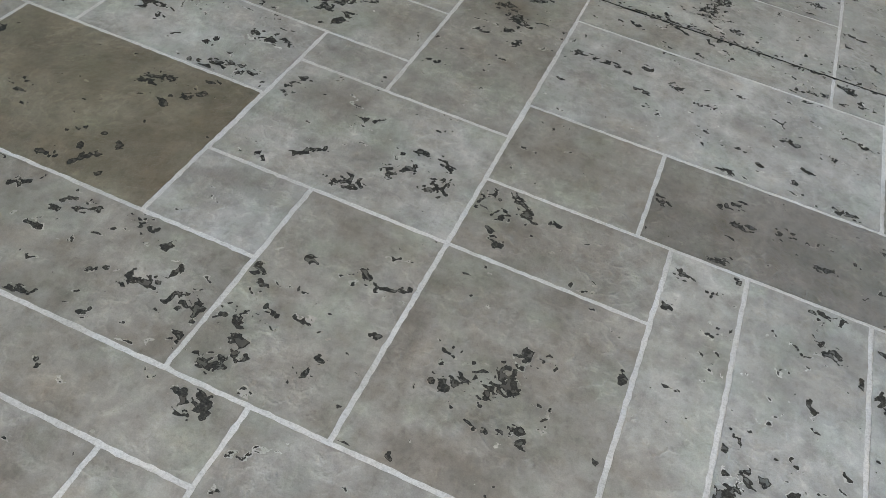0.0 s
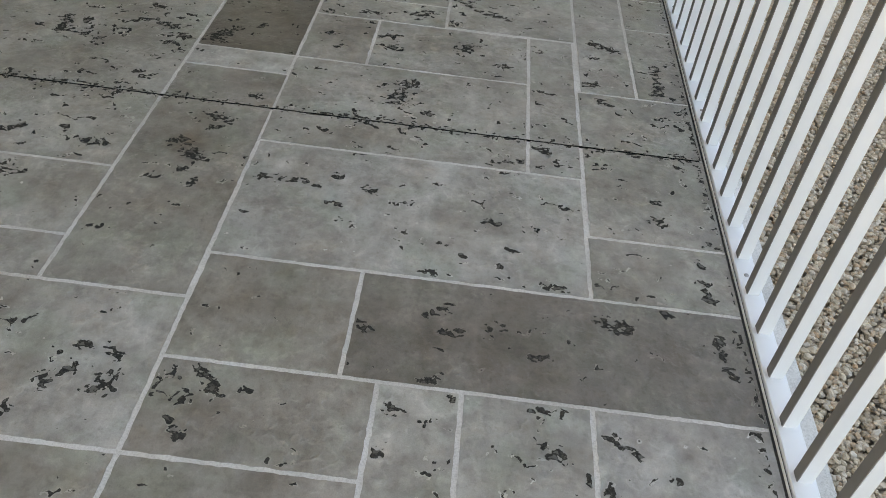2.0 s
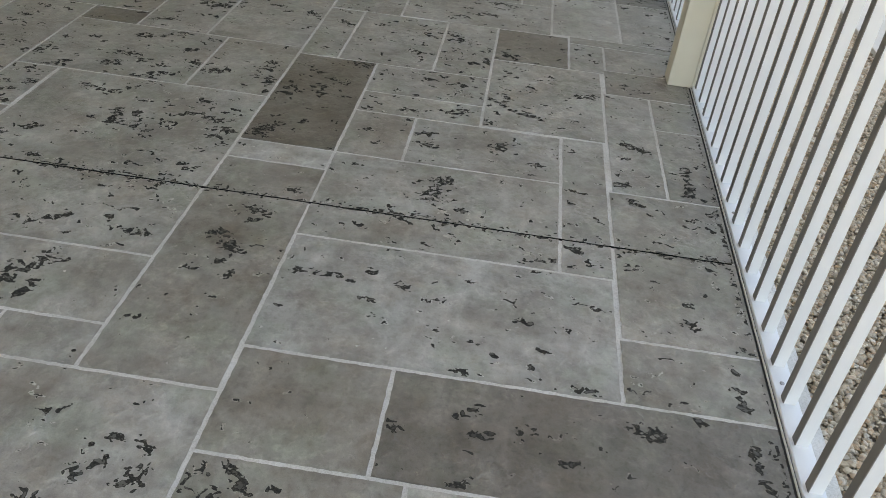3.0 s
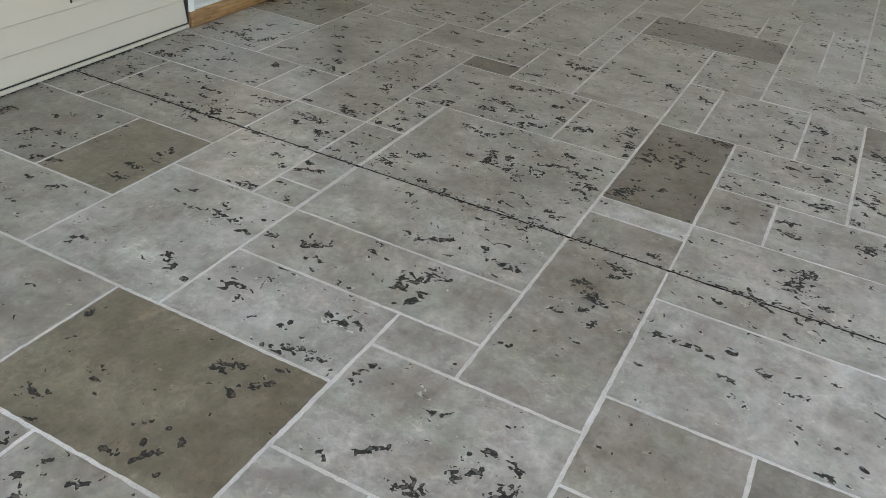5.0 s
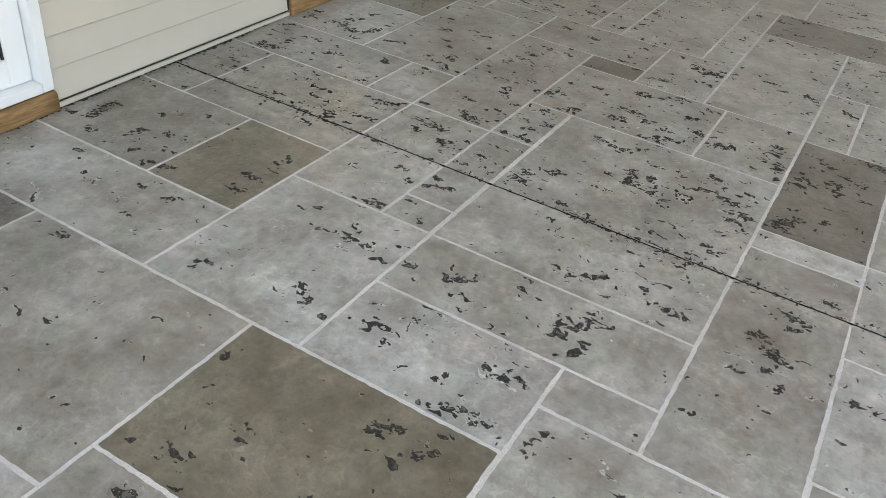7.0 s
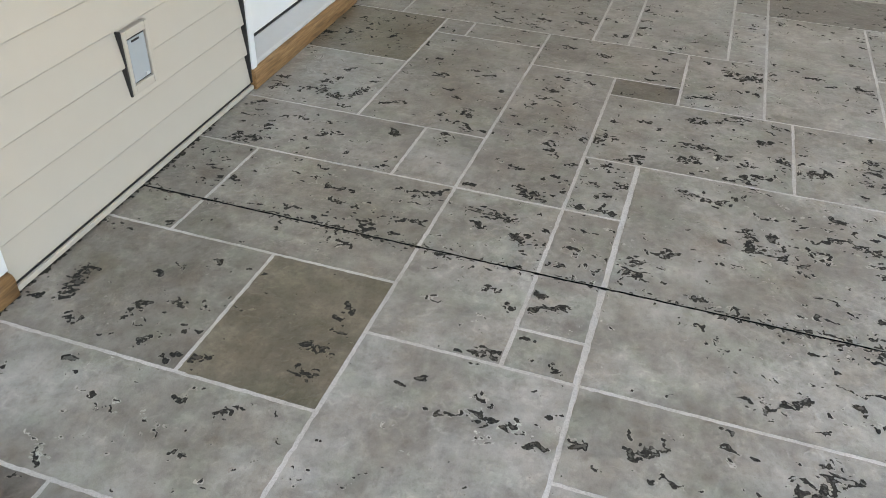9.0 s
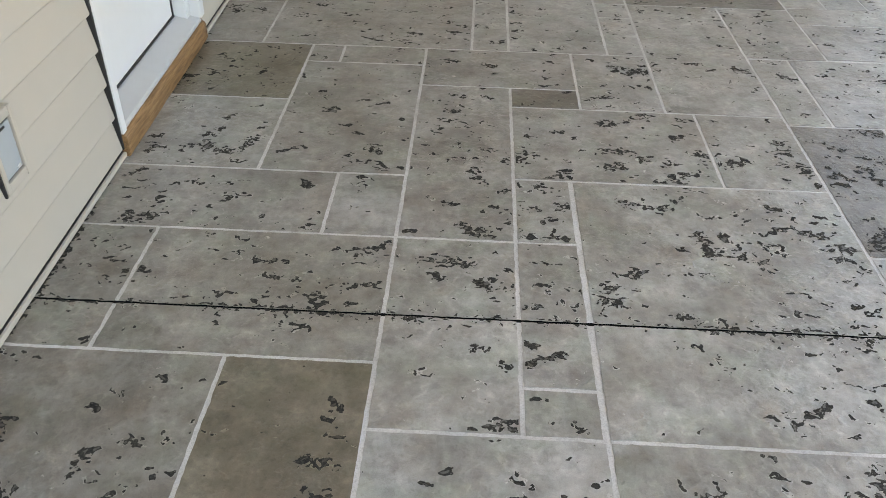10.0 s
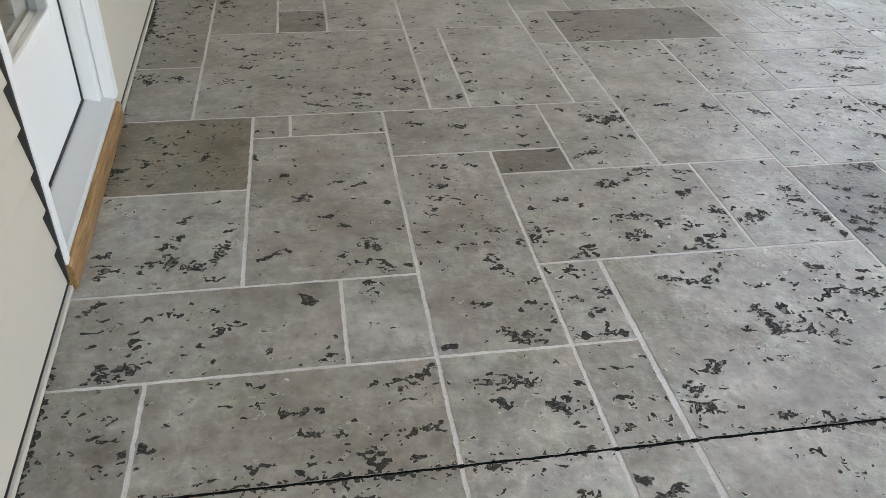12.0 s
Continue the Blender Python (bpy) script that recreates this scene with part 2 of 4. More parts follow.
def extrude_y(profile, y0, y1, bm=None):
    """A closed x-z outline drawn out along y."""
    bm = bm or bmesh.new()
    a = [bm.verts.new((x, y0, z)) for x, z in profile]
    b = [bm.verts.new((x, y1, z)) for x, z in profile]
    bm.faces.new(a)
    bm.faces.new(list(reversed(b)))
    for i in range(len(a)):
        j = (i + 1) % len(a)
        bm.faces.new((a[j], a[i], b[i], b[j]))
    bmesh.ops.recalc_face_normals(bm, faces=bm.faces)
    return bm


def empty(name, at, label, category, group="", kind=""):
    ob = new(name)
    ob.location = at
    bpy.context.view_layer.update()
    return tagged(ob, label, category, group, kind)


def rail_x(y):
    """The floor's open edge, which runs a degree out of square."""
    return 1.163 + 0.018 * (y + 0.8)


def wall_x(y):
    """The foot of the house wall, which stands a little out of square with the slabs."""
    return WALL_X - WALL_LEAN * y


def square_to_wall(ob):
    """Turns a thing built along y into the line of the house wall."""
    bpy.context.view_layer.update()
    about = Matrix.Translation((WALL_X, 0, 0))
    ob.matrix_world = about @ Matrix.Rotation(math.atan(WALL_LEAN), 4, "Z") @ about.inverted() @ ob.matrix_world
    return ob


WALL_LEAN = 0.030
WALL_X, EDGE, SOUTH, NORTH, ROOF_END = -2.344, 9.0, -2.9, 4.43, -2.3

# ---- ground and shell ----
tagged(mesh_object("ground", block(-60, 60, -60, 60, -0.5, -0.095), SOIL), "brown bare soil round the porch", "ground", kind="structure")
slab_bed = bmesh.new()
vs = [slab_bed.verts.new((x, y, z)) for z in (-0.25, -0.0014) for x, y in ((WALL_X - 0.3, SOUTH), (rail_x(SOUTH) + 0.104, SOUTH), (rail_x(NORTH) + 0.104, NORTH), (WALL_X - 0.3, NORTH))]
for f in ((3, 2, 1, 0), (4, 5, 6, 7), (0, 1, 5, 4), (1, 2, 6, 5), (2, 3, 7, 6), (3, 0, 4, 7)):
    slab_bed.faces.new([vs[i] for i in f])
floor = tagged(mesh_object("floor", slab_bed, GROUT), "grey stained concrete porch floor with pale grout joints", "floor", kind="structure")
tagged(mesh_object("pavement", block(2.22, 4.2, -6, 9, -0.3, -0.045, 0.01), WALK), "pale sunlit concrete walk beside the gravel", "pavement", kind="structure")
tagged(mesh_object("ceiling", block(WALL_X - 0.3, 1.42, ROOF_END, NORTH + 0.15, 2.95, 3.05), PLASTER), "plain white porch soffit", "ceiling", kind="structure")
tagged(mesh_object("roof", block(WALL_X - 0.3, 1.5, ROOF_END, NORTH + 0.3, 3.06, 3.15), DIM), "plain dark porch roof deck", "roof", kind="structure")
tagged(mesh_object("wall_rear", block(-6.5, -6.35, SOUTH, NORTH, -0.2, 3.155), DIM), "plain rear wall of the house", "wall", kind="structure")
# unseen block, its height set so that its shadow ends at the walk
tagged(mesh_object("sun_block", block(-6.5, WALL_X - 0.001, SOUTH - 2, NORTH + 2, 3.16, 4.75), VINYL), "plain cream unseen block above the house, added to keep the sun off the porch", "wall", kind="structure")
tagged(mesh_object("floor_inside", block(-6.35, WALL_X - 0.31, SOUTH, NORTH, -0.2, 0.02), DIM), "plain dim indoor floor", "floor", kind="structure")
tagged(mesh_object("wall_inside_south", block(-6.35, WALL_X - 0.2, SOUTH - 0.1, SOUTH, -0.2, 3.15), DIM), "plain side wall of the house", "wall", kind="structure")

# ---- house wall with its lap siding ----
LAP = 0.1017
DOOR_A, DOOR_B = (0.655, 1.585), (-2.05, -0.505)


def siding_run(wall, y0, y1, z0, z1):
    """Lapped vinyl courses, each a board of its own on one shared mesh."""
    w, t = WALL_X, 0.012
    prof = [(w - t, 0), (w + 0.0105, 0), (w + 0.0125, 0.004), (w - 0.001, LAP - 0.002), (w - 0.003, LAP + 0.004), (w - t, LAP + 0.004)]
    bm = extrude_y(prof, y0, y1)
    first = part("siding_board", bm, VINYL, wall)
    first.location.z = z0
    k = 1
    while z0 + (k + 1) * LAP < z1:
        b = new("siding_board", first.data)
        b.parent = wall
        b.location.z = z0 + k * LAP
        k += 1


wall_bm = block(WALL_X - 0.16, WALL_X - 0.0125, DOOR_A[1], NORTH + 0.12, 0.0, 2.95)
block(WALL_X - 0.16, WALL_X - 0.0125, DOOR_B[1], DOOR_A[0], 0.0, 2.95, bm=wall_bm)
block(WALL_X - 0.16, WALL_X - 0.0125, SOUTH, DOOR_B[0], 0.0, 2.95, bm=wall_bm)
block(WALL_X - 0.16, WALL_X - 0.0125, DOOR_A[0], DOOR_A[1], 2.10, 2.95, bm=wall_bm)
block(WALL_X - 0.16, WALL_X - 0.0125, DOOR_B[0], DOOR_B[1], 2.10, 2.95, bm=wall_bm)
# black wall core, so that gaps between the boards read as shaded
wall_west = tagged(mesh_object("wall_west", wall_bm, RUBBER_AND_SHADE), "cream vinyl lap siding wall of the house", "wall", kind="structure")
for y0, y1 in ((DOOR_A[1] + 0.006, NORTH), (DOOR_B[1] + 0.006, DOOR_A[0] - 0.0115), (SOUTH, DOOR_B[0] - 0.006)):
    siding_run(wall_west, y0, y1, 0.0240, 2.90)
    strip = extrude_y([(WALL_X - 0.012, 0.005), (WALL_X + 0.0205, 0.005), (WALL_X + 0.022, 0.007), (WALL_X + 0.022, 0.018), (WALL_X + 0.0205, 0.0195), (WALL_X - 0.012, 0.0195)], y0, y1)
    part("starter_strip", strip, VINYL, wall_west, "cream starter strip above the floor")
    # solid black strip drawn as the shadow line below the first course
    part("gap_shade", block(WALL_X - 0.011, WALL_X + 0.0138, y0, y1, 0.0196, 0.0238), RUBBER_AND_SHADE, wall_west, "black strip painted as the shadow under the lowest board")
square_to_wall(wall_west)
north = tagged(mesh_object("wall_north", block(WALL_X - 0.25, 1.47, NORTH + 0.012, NORTH + 0.12, 0.0, 2.949), VINYL), "plain cream wall at the porch end", "wall", kind="structure")


# ---- doors ----
def hinged_door():
    y0, y1 = DOOR_A
    d = empty("door_1", (WALL_X, (y0 + y1) / 2, 0.0), "white entry door with a glazed light and grey sill", "door", kind="structure")
    d.matrix_world.translation = d.location

    def p(name, bm, mat, label="", parent=d):
        bmesh.ops.translate(bm, verts=bm.verts, vec=-d.location)
        return part(name, bm, mat, parent, label)

    xi = WALL_X - 0.080
    p("door_trim", block(WALL_X - 0.02, WALL_X + 0.022, y0 - 0.003, y0 + 0.030, 0.062, 2.10, 0.004), TRIM)
    # black bar standing in for the shade between board ends and trim
    p("channel_shade", block(WALL_X - 0.012, WALL_X + 0.0165, y0 - 0.011, y0 - 0.0035, 0.026, 2.10), RUBBER_AND_SHADE, "black strip painted as the shade beside the siding ends")
    p("door_trim", block(WALL_X - 0.02, WALL_X + 0.022, y1 - 0.044, y1 + 0.003, 0.085, 2.10, 0.004), TRIM)
    p("door_trim", block(WALL_X - 0.02, WALL_X + 0.022, y0, y1, 2.05, 2.10, 0.004), TRIM)
    p("door_jamb", block(xi - 0.05, WALL_X - 0.021, y0 + 0.008, y0 + 0.030, 0.09, 2.07, 0.002), TRIM)
    p("door_jamb", block(xi - 0.05, WALL_X - 0.021, y1 - 0.08, y1 - 0.012, 0.09, 2.07, 0.002), TRIM)
    p("threshold", extrude_y([(xi - 0.05, 0.03), (WALL_X + 0.012, 0.03), (WALL_X + 0.018, 0.080), (WALL_X + 0.012, 0.086), (xi + 0.02, 0.104), (xi - 0.05, 0.104)], y0 + 0.031, y1 - 0.042), SILL, "grey metal door sill")
    p("door_sweep", block(xi - 0.03, xi + 0.014, y0 + 0.033, y1 - 0.085, 0.105, 0.110), RUBBER_AND_SHADE)
    p("weatherstrip", block(xi - 0.01, xi + 0.012, y1 - 0.090, y1 - 0.081, 0.111, 2.05), RUBBER_AND_SHADE)
    ya, yb, za, zb = y0 + 0.18, y1 - 0.22, 0.44, 1.90
    leaf = block(xi - 0.04, xi + 0.008, y0 + 0.032, ya, 0.111, 2.05)
    block(xi - 0.04, xi + 0.008, yb, y1 - 0.091, 0.111, 2.05, bm=leaf)
    block(xi - 0.04, xi + 0.008, ya, yb, 0.111, za, bm=leaf)
    block(xi - 0.04, xi + 0.008, ya, yb, zb, 2.05, bm=leaf)
    leaf = p("door_leaf", leaf, TRIM, "white smooth door panel")
    for a, b, c, e in ((ya - 0.02, ya + 0.012, za - 0.02, zb), (yb - 0.012, yb + 0.02, za - 0.02, zb), (ya + 0.012, yb - 0.012, za - 0.02, za + 0.012)):
        part("glazing_bead", block(xi + 0.0085 - WALL_X, xi + 0.02 - WALL_X, a - d.location.y, b - d.location.y, c, e, 0.004), TRIM, leaf)
    g = p("glass", block(xi - 0.02, xi - 0.014, ya, yb, za, zb), PANE, "clear door glass", leaf)
    g.visible_shadow = False
    return d


def sliding_door():
    y0, y1 = DOOR_B
    d = empty("door_2", (WALL_X, (y0 + y1) / 2, 0.0), "white framed glass patio door above a wooden sill", "door", kind="structure")

    def p(name, bm, mat, label="", parent=d):
        bmesh.ops.translate(bm, verts=bm.verts, vec=-d.location)
        return part(name, bm, mat, parent, label)

    xo = WALL_X + 0.016
    p("door_frame", block(WALL_X - 0.1, xo, y1 - 0.036, y1 + 0.003, 0.066, 2.10, 0.004), TRIM)
    p("door_frame", block(WALL_X - 0.1, xo, y0 - 0.003, y0 + 0.036, 0.066, 2.10, 0.004), TRIM)
    p("door_frame", block(WALL_X - 0.1, xo, y0 + 0.037, y1 - 0.037, 0.066, 0.098, 0.004), TRIM)
    p("door_frame", block(WALL_X - 0.1, xo, y0 + 0.037, y1 - 0.037, 2.06, 2.10, 0.004), TRIM)
    xs = WALL_X - 0.02
    ym = (y0 + y1) / 2
    for a, b in ((ym + 0.001, y1 - 0.038), (y0 + 0.038, ym - 0.001)):
        sash = block(xs - 0.04, xs, a, a + 0.075, 0.10, 2.058, 0.006)
        block(xs - 0.04, xs, b - 0.075, b, 0.10, 2.058, 0.006, bm=sash)
        block(xs - 0.04, xs - 0.002, a + 0.07, b - 0.07, 0.10, 0.185, 0.006, bm=sash)
        block(xs - 0.04, xs - 0.002, a + 0.07, b - 0.07, 1.98, 2.058, 0.006, bm=sash)
        s = p("sash", sash, TRIM, "white sliding sash")
        part("gasket", block(xs - 0.012 - WALL_X, xs - 0.006 - WALL_X, b - 0.082 - d.location.y, b - 0.074 - d.location.y, 0.186, 1.98), RUBBER_AND_SHADE, s)
        g = p("glass", block(xs - 0.026, xs - 0.02, a + 0.07, b - 0.07, 0.18, 1.985), PANE, "clear patio door glass", s)
        g.visible_shadow = False
    return d


def wood_nosing(y0, y1, z1, label):
    """A length of pine under a door sill, its long edges worn round."""
    bm = bmesh.new()
    n = 26
    rings = []
    for i in range(n + 1):
        y = y0 + (y1 - y0) * i / n
        w = 0.0018 * noise.noise((y * 9, 0, 1.3)) + 0.001 * noise.noise((y * 31, 2, 0))
        x0, x1 = WALL_X + 0.0, WALL_X + 0.031 + w
        ring = [(x0, 0.001), (x1 - 0.003, 0.001), (x1, 0.006), (x1, z1 - 0.012), (x1 - 0.004, z1 - 0.003), (x1 - 0.012, z1 + w * 0.5), (x0, z1)]
        rings.append([bm.verts.new((x, y, z)) for x, z in ring])
    for a, b in zip(rings, rings[1:]):
        for i in range(len(a)):
            j = (i + 1) % len(a)
            bm.faces.new((a[i], a[j], b[j], b[i]))
    bm.faces.new(rings[0])
    bm.faces.new(list(reversed(rings[-1])))
    bmesh.ops.recalc_face_normals(bm, faces=bm.faces)
    for f in bm.faces:
        f.smooth = len(f.verts) == 4
    return tagged(mesh_object("sill_board", bm, PINE), label, "sill board", "pine boards under the doors")


square_to_wall(hinged_door())
square_to_wall(sliding_door())
square_to_wall(wood_nosing(DOOR_A[0] - 0.005, DOOR_A[1] - 0.03, 0.072, "worn brown pine board below the entry door sill"))
square_to_wall(wood_nosing(DOOR_B[0], DOOR_B[1] - 0.001, 0.064, "brown pine board below the patio door frame"))


# ---- outlet box on the siding ----
def wall_box():
    yc, zc = 0.096, 0.336
    base = empty("outlet_box", (WALL_X, yc, zc), "cream siding block with a grey-blue cover plate", "outlet box")
    x0, x1 = -0.004, 0.019
    a, b = 0.055, 0.086
    c, e = 0.041, 0.063
    body = block(x0, x1, -a, -c, -b, b, 0.003)
    block(x0, x1, c, a, -b, b, 0.003, bm=body)
    block(x0, x1 - 0.001, -c, c, -b, -e, 0.003, bm=body)
    block(x0, x1 - 0.001, -c, c, e, b, 0.003, bm=body)
    part("mounting_block", body, VINYL, base, "cream vinyl mounting block")
    # black bar standing in for the shade along the block's south side
    part("channel_shade", block(-0.004, x1 - 0.004, -a - 0.0055, -a - 0.0005, -b - 0.002, b + 0.002), RUBBER_AND_SHADE, base, "black strip painted as the shade beside the block")
    part("gasket", block(x0, 0.010, -c - 0.001, c + 0.001, -e - 0.001, e + 0.001), RUBBER_AND_SHADE, base)
    plate = part("cover_plate", block(0.0105, 0.015, -c + 0.005, c - 0.005, -e + 0.005, e - 0.006, 0.002), PLATE, base, "grey-blue flip cover")
    part("latch", block(0.0152, 0.018, 0.012, 0.026, -e + 0.009, -e + 0.017, 0.001), DULL, plate)
    part("hinge", block(0.0152, 0.018, -0.022, 0.010, e - 0.014, e - 0.009, 0.001), RUBBER_AND_SHADE, plate)
    return base


square_to_wall(wall_box())

# ---- gravel outside the rail ----
def gravel_bed():
    """River pebbles heaped one on another, joined into one mesh."""
    rng = np.random.default_rng(4)
    ico = bmesh.new()
    bmesh.ops.create_icosphere(ico, subdivisions=1, radius=1.0)
    bv = np.array([v.co[:] for v in ico.verts])
    bf = np.array([[v.index for v in f.verts] for f in ico.faces])
    ico.free()
    pts = []
    for layer, count in ((0, 34000), (1, 38000)):
        y = rng.uniform(-1.6, 3.6, count)
        x = rng.uniform(0, 1, count) * (2.23 - rail_x(y) - 0.095) + rail_x(y) + 0.095
        z = -0.081 + layer * 0.006 + rng.uniform(-0.003, 0.006, count)
        pts.append(np.stack([x, y, z], 1))
    pts = np.concatenate(pts)
    n = len(pts)
    size = rng.uniform(0.0044, 0.0074, n) * rng.choice([1, 1, 1, 1.35], n)
    sc = np.stack([size * rng.uniform(0.9, 1.5, n), size, size * rng.uniform(0.5, 0.85, n)], 1)
    ang, tip = rng.uniform(0, 6.283, n), rng.normal(0, 0.35, n)
    d1 = rng.normal(0, 1, (n, 3))
    lump = 1 + 0.16 * np.tanh(np.einsum("ij,kj->ki", bv, d1)) + rng.normal(0, 0.11, (n, len(bv)))
    v = bv[None] * lump[:, :, None] * sc[:, None]
    ct, st = np.cos(tip)[:, None], np.sin(tip)[:, None]
    v = np.stack([v[..., 0] * ct - v[..., 2] * st, v[..., 1], v[..., 0] * st + v[..., 2] * ct], -1)
    ca, sa = np.cos(ang)[:, None], np.sin(ang)[:, None]
    v = np.stack([v[..., 0] * ca - v[..., 1] * sa, v[..., 0] * sa + v[..., 1] * ca, v[..., 2]], -1) + pts[:, None]
    f = bf[None] + (np.arange(n) * len(bv))[:, None, None]
    me = bpy.data.meshes.new("gravel")
    me.from_pydata(v.reshape(-1, 3).tolist(), [], f.reshape(-1, 3).tolist())
    me.materials.append(PEBBLE)
    tagged(new("gravel", me), "tan and grey river pebbles beside the porch", "gravel", kind="stuff")


gravel_bed()


# ---- railing ----
PITCH, PICKET_W, PICKET_D, RAIL_TOP = 0.1212, 0.024, 0.027, 1.02


def railing(y0, y1, first, label):
    """A welded rail section: bottom rail, lip, pickets and top rail, laid along the floor's edge."""
    base = empty("railing", (0, 0, 0), label, "railing", "porch railing sections")

    def run(profile):
        bm = extrude_y(profile, 0.0, 1.0)
        for v in bm.verts:
            y = y0 + v.co.y * (y1 - y0)
            v.co = (v.co.x + rail_x(y), y, v.co.z)
        return bm

    part("bottom_rail", run([(0.0181, 0.001), (0.0183, 0.009), (0.0200, 0.012), (0.064, 0.012), (0.066, 0.010), (0.066, 0.001)]), POWDER, base)
    part("edge_lip", run([(0.0122, -0.002), (0.0122, 0.0045), (0.0130, 0.006), (0.0148, 0.006), (0.0156, 0.0045), (0.0156, -0.002)]), DULL, base, "dull aluminium edge strip")
    # two black strips drawn as the shade either side of the lip
    part("gap_shade", run([(0.0078, -0.0025), (0.0078, 0.0012), (0.0121, 0.0012), (0.0121, -0.0025)]), RUBBER_AND_SHADE, base, "black line painted as the shade in the gap")
    part("gap_shade", run([(0.0157, -0.002), (0.0157, 0.003), (0.0180, 0.003), (0.0180, -0.002)]), RUBBER_AND_SHADE, base, "black line painted as the shade in the gap")
    part("top_rail", run([(0.012, RAIL_TOP), (0.010, RAIL_TOP + 0.03), (0.018, RAIL_TOP + 0.04), (0.062, RAIL_TOP + 0.04), (0.070, RAIL_TOP + 0.03), (0.068, RAIL_TOP)]), POWDER, base)
    bm = block(0.0006, PICKET_D, 0, PICKET_W, 0.0118, RAIL_TOP, 0.0012)
    # thin grey strip that puts the inner face's shade into colour
    strip = bpy.data.meshes.new("face_shade_strip")
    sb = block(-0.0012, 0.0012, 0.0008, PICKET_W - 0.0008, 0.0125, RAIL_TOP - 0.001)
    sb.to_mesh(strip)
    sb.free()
    strip.materials.append(FACE_SHADE)
    me = bpy.data.meshes.new("picket")
    bm.to_mesh(me)
    bm.free()
    me.materials.append(POWDER)
    k = math.ceil((y0 + 0.01 - first) / PITCH)
    while first + k * PITCH + PICKET_W < y1:
        y = first + k * PITCH
        b = new("picket", me)
        b.parent, b.location = base, (rail_x(y) + 0.029, y, 0)
        g = tagged(new("face_shade_strip", strip), "dark grey strip painted as the shade on the inner face")
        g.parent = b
        if k % 6 == 0:
            s = bmesh.new()
            bmesh.ops.create_uvsphere(s, u_segments=10, v_segments=6, radius=0.006)
            bmesh.ops.scale(s, verts=s.verts, vec=(1, 1, 0.45))
            bmesh.ops.translate(s, verts=s.verts, vec=(rail_x(y) + 0.040, y + 0.065, 0.0128))
            part("screw_head", s, SCREW, base)
        k += 1


POST_Y = 1.195
railing(-2.85, POST_Y - 0.002, -0.534, "white metal picket railing along the gravel side")
railing(POST_Y + 0.102, NORTH - 0.01, 1.36, "white metal picket railing beyond the porch post")


def porch_post():
    px = rail_x(POST_Y) - 0.078
    base = empty("porch_post", (px + 0.048, POST_Y + 0.05, 0), "ivory painted square post with a worn base", "post")
    part("shaft", block(-0.048, 0.048, -0.05, 0.05, 0.001, 2.949, 0.004), POSTPAINT, base)
    part("corner_strip", block(0.049, 0.064, -0.046, -0.020, 0.001, 2.949, 0.002), POSTPAINT, base)


porch_post()

# ---- floor slabs ----
GREY, PALE, MID = (0.345, 0.340, 0.322), (0.375, 0.376, 0.366), (0.300, 0.288, 0.268)
TAUPE, BROWN, DARK = (0.262, 0.248, 0.226), (0.190, 0.169, 0.131), (0.186, 0.172, 0.155)
GAP = 0.0050
perm = np.random.RandomState(7).permutation(512)
vals = np.random.RandomState(8).rand(512)


def lattice(x, y, k):
    xi, yi = np.floor(x).astype(int), np.floor(y).astype(int)
    fx, fy = x - xi, y - yi
    fx, fy = fx * fx * (3 - 2 * fx), fy * fy * (3 - 2 * fy)

    def h(a, b):
        return vals[perm[(perm[a & 511] + b + 57 * k) & 511]]

    return (h(xi, yi) * (1 - fx) + h(xi + 1, yi) * fx) * (1 - fy) + (h(xi, yi + 1) * (1 - fx) + h(xi + 1, yi + 1) * fx) * fy


def fbm(x, y, scale, k, octaves=3):
    s, a, t = 0.0, 1.0, 0.0
    for o in range(octaves):
        s, t = s + a * lattice(x * scale * 2**o + 13.7 * o, y * scale * 2**o + 5.1 * o, k + o), t + a
        a *= 0.55
    return s / t


def contour(field, xs, ys, z):
    """Faces of the parts of a sampled field that lie over zero, with edges between samples."""
    verts, faces, cache = [], [], {}

    def vert(key, x, y):
        if key not in cache:
            cache[key] = len(verts)
            verts.append((x, y, z))
        return cache[key]

    up = field > 0
    some = up[:-1, :-1] | up[1:, :-1] | up[:-1, 1:] | up[1:, 1:]
    for i, j in np.argwhere(some):
        ring = ((i, j), (i + 1, j), (i + 1, j + 1), (i, j + 1))
        poly = []
        for a, b in zip(ring, ring[1:] + ring[:1]):
            va, vb = field[a], field[b]
            if va > 0:
                poly.append(vert((a, a), xs[a[0]], ys[a[1]]))
            if (va > 0) != (vb > 0):
                t = min(max(va / (va - vb), 0.02), 0.98)
                key = (min(a, b), max(a, b))
                poly.append(vert(key, xs[a[0]] + t * (xs[b[0]] - xs[a[0]]), ys[a[1]] + t * (ys[b[1]] - ys[a[1]])))
        if len(poly) > 2:
            faces.append(poly)
    return verts, faces


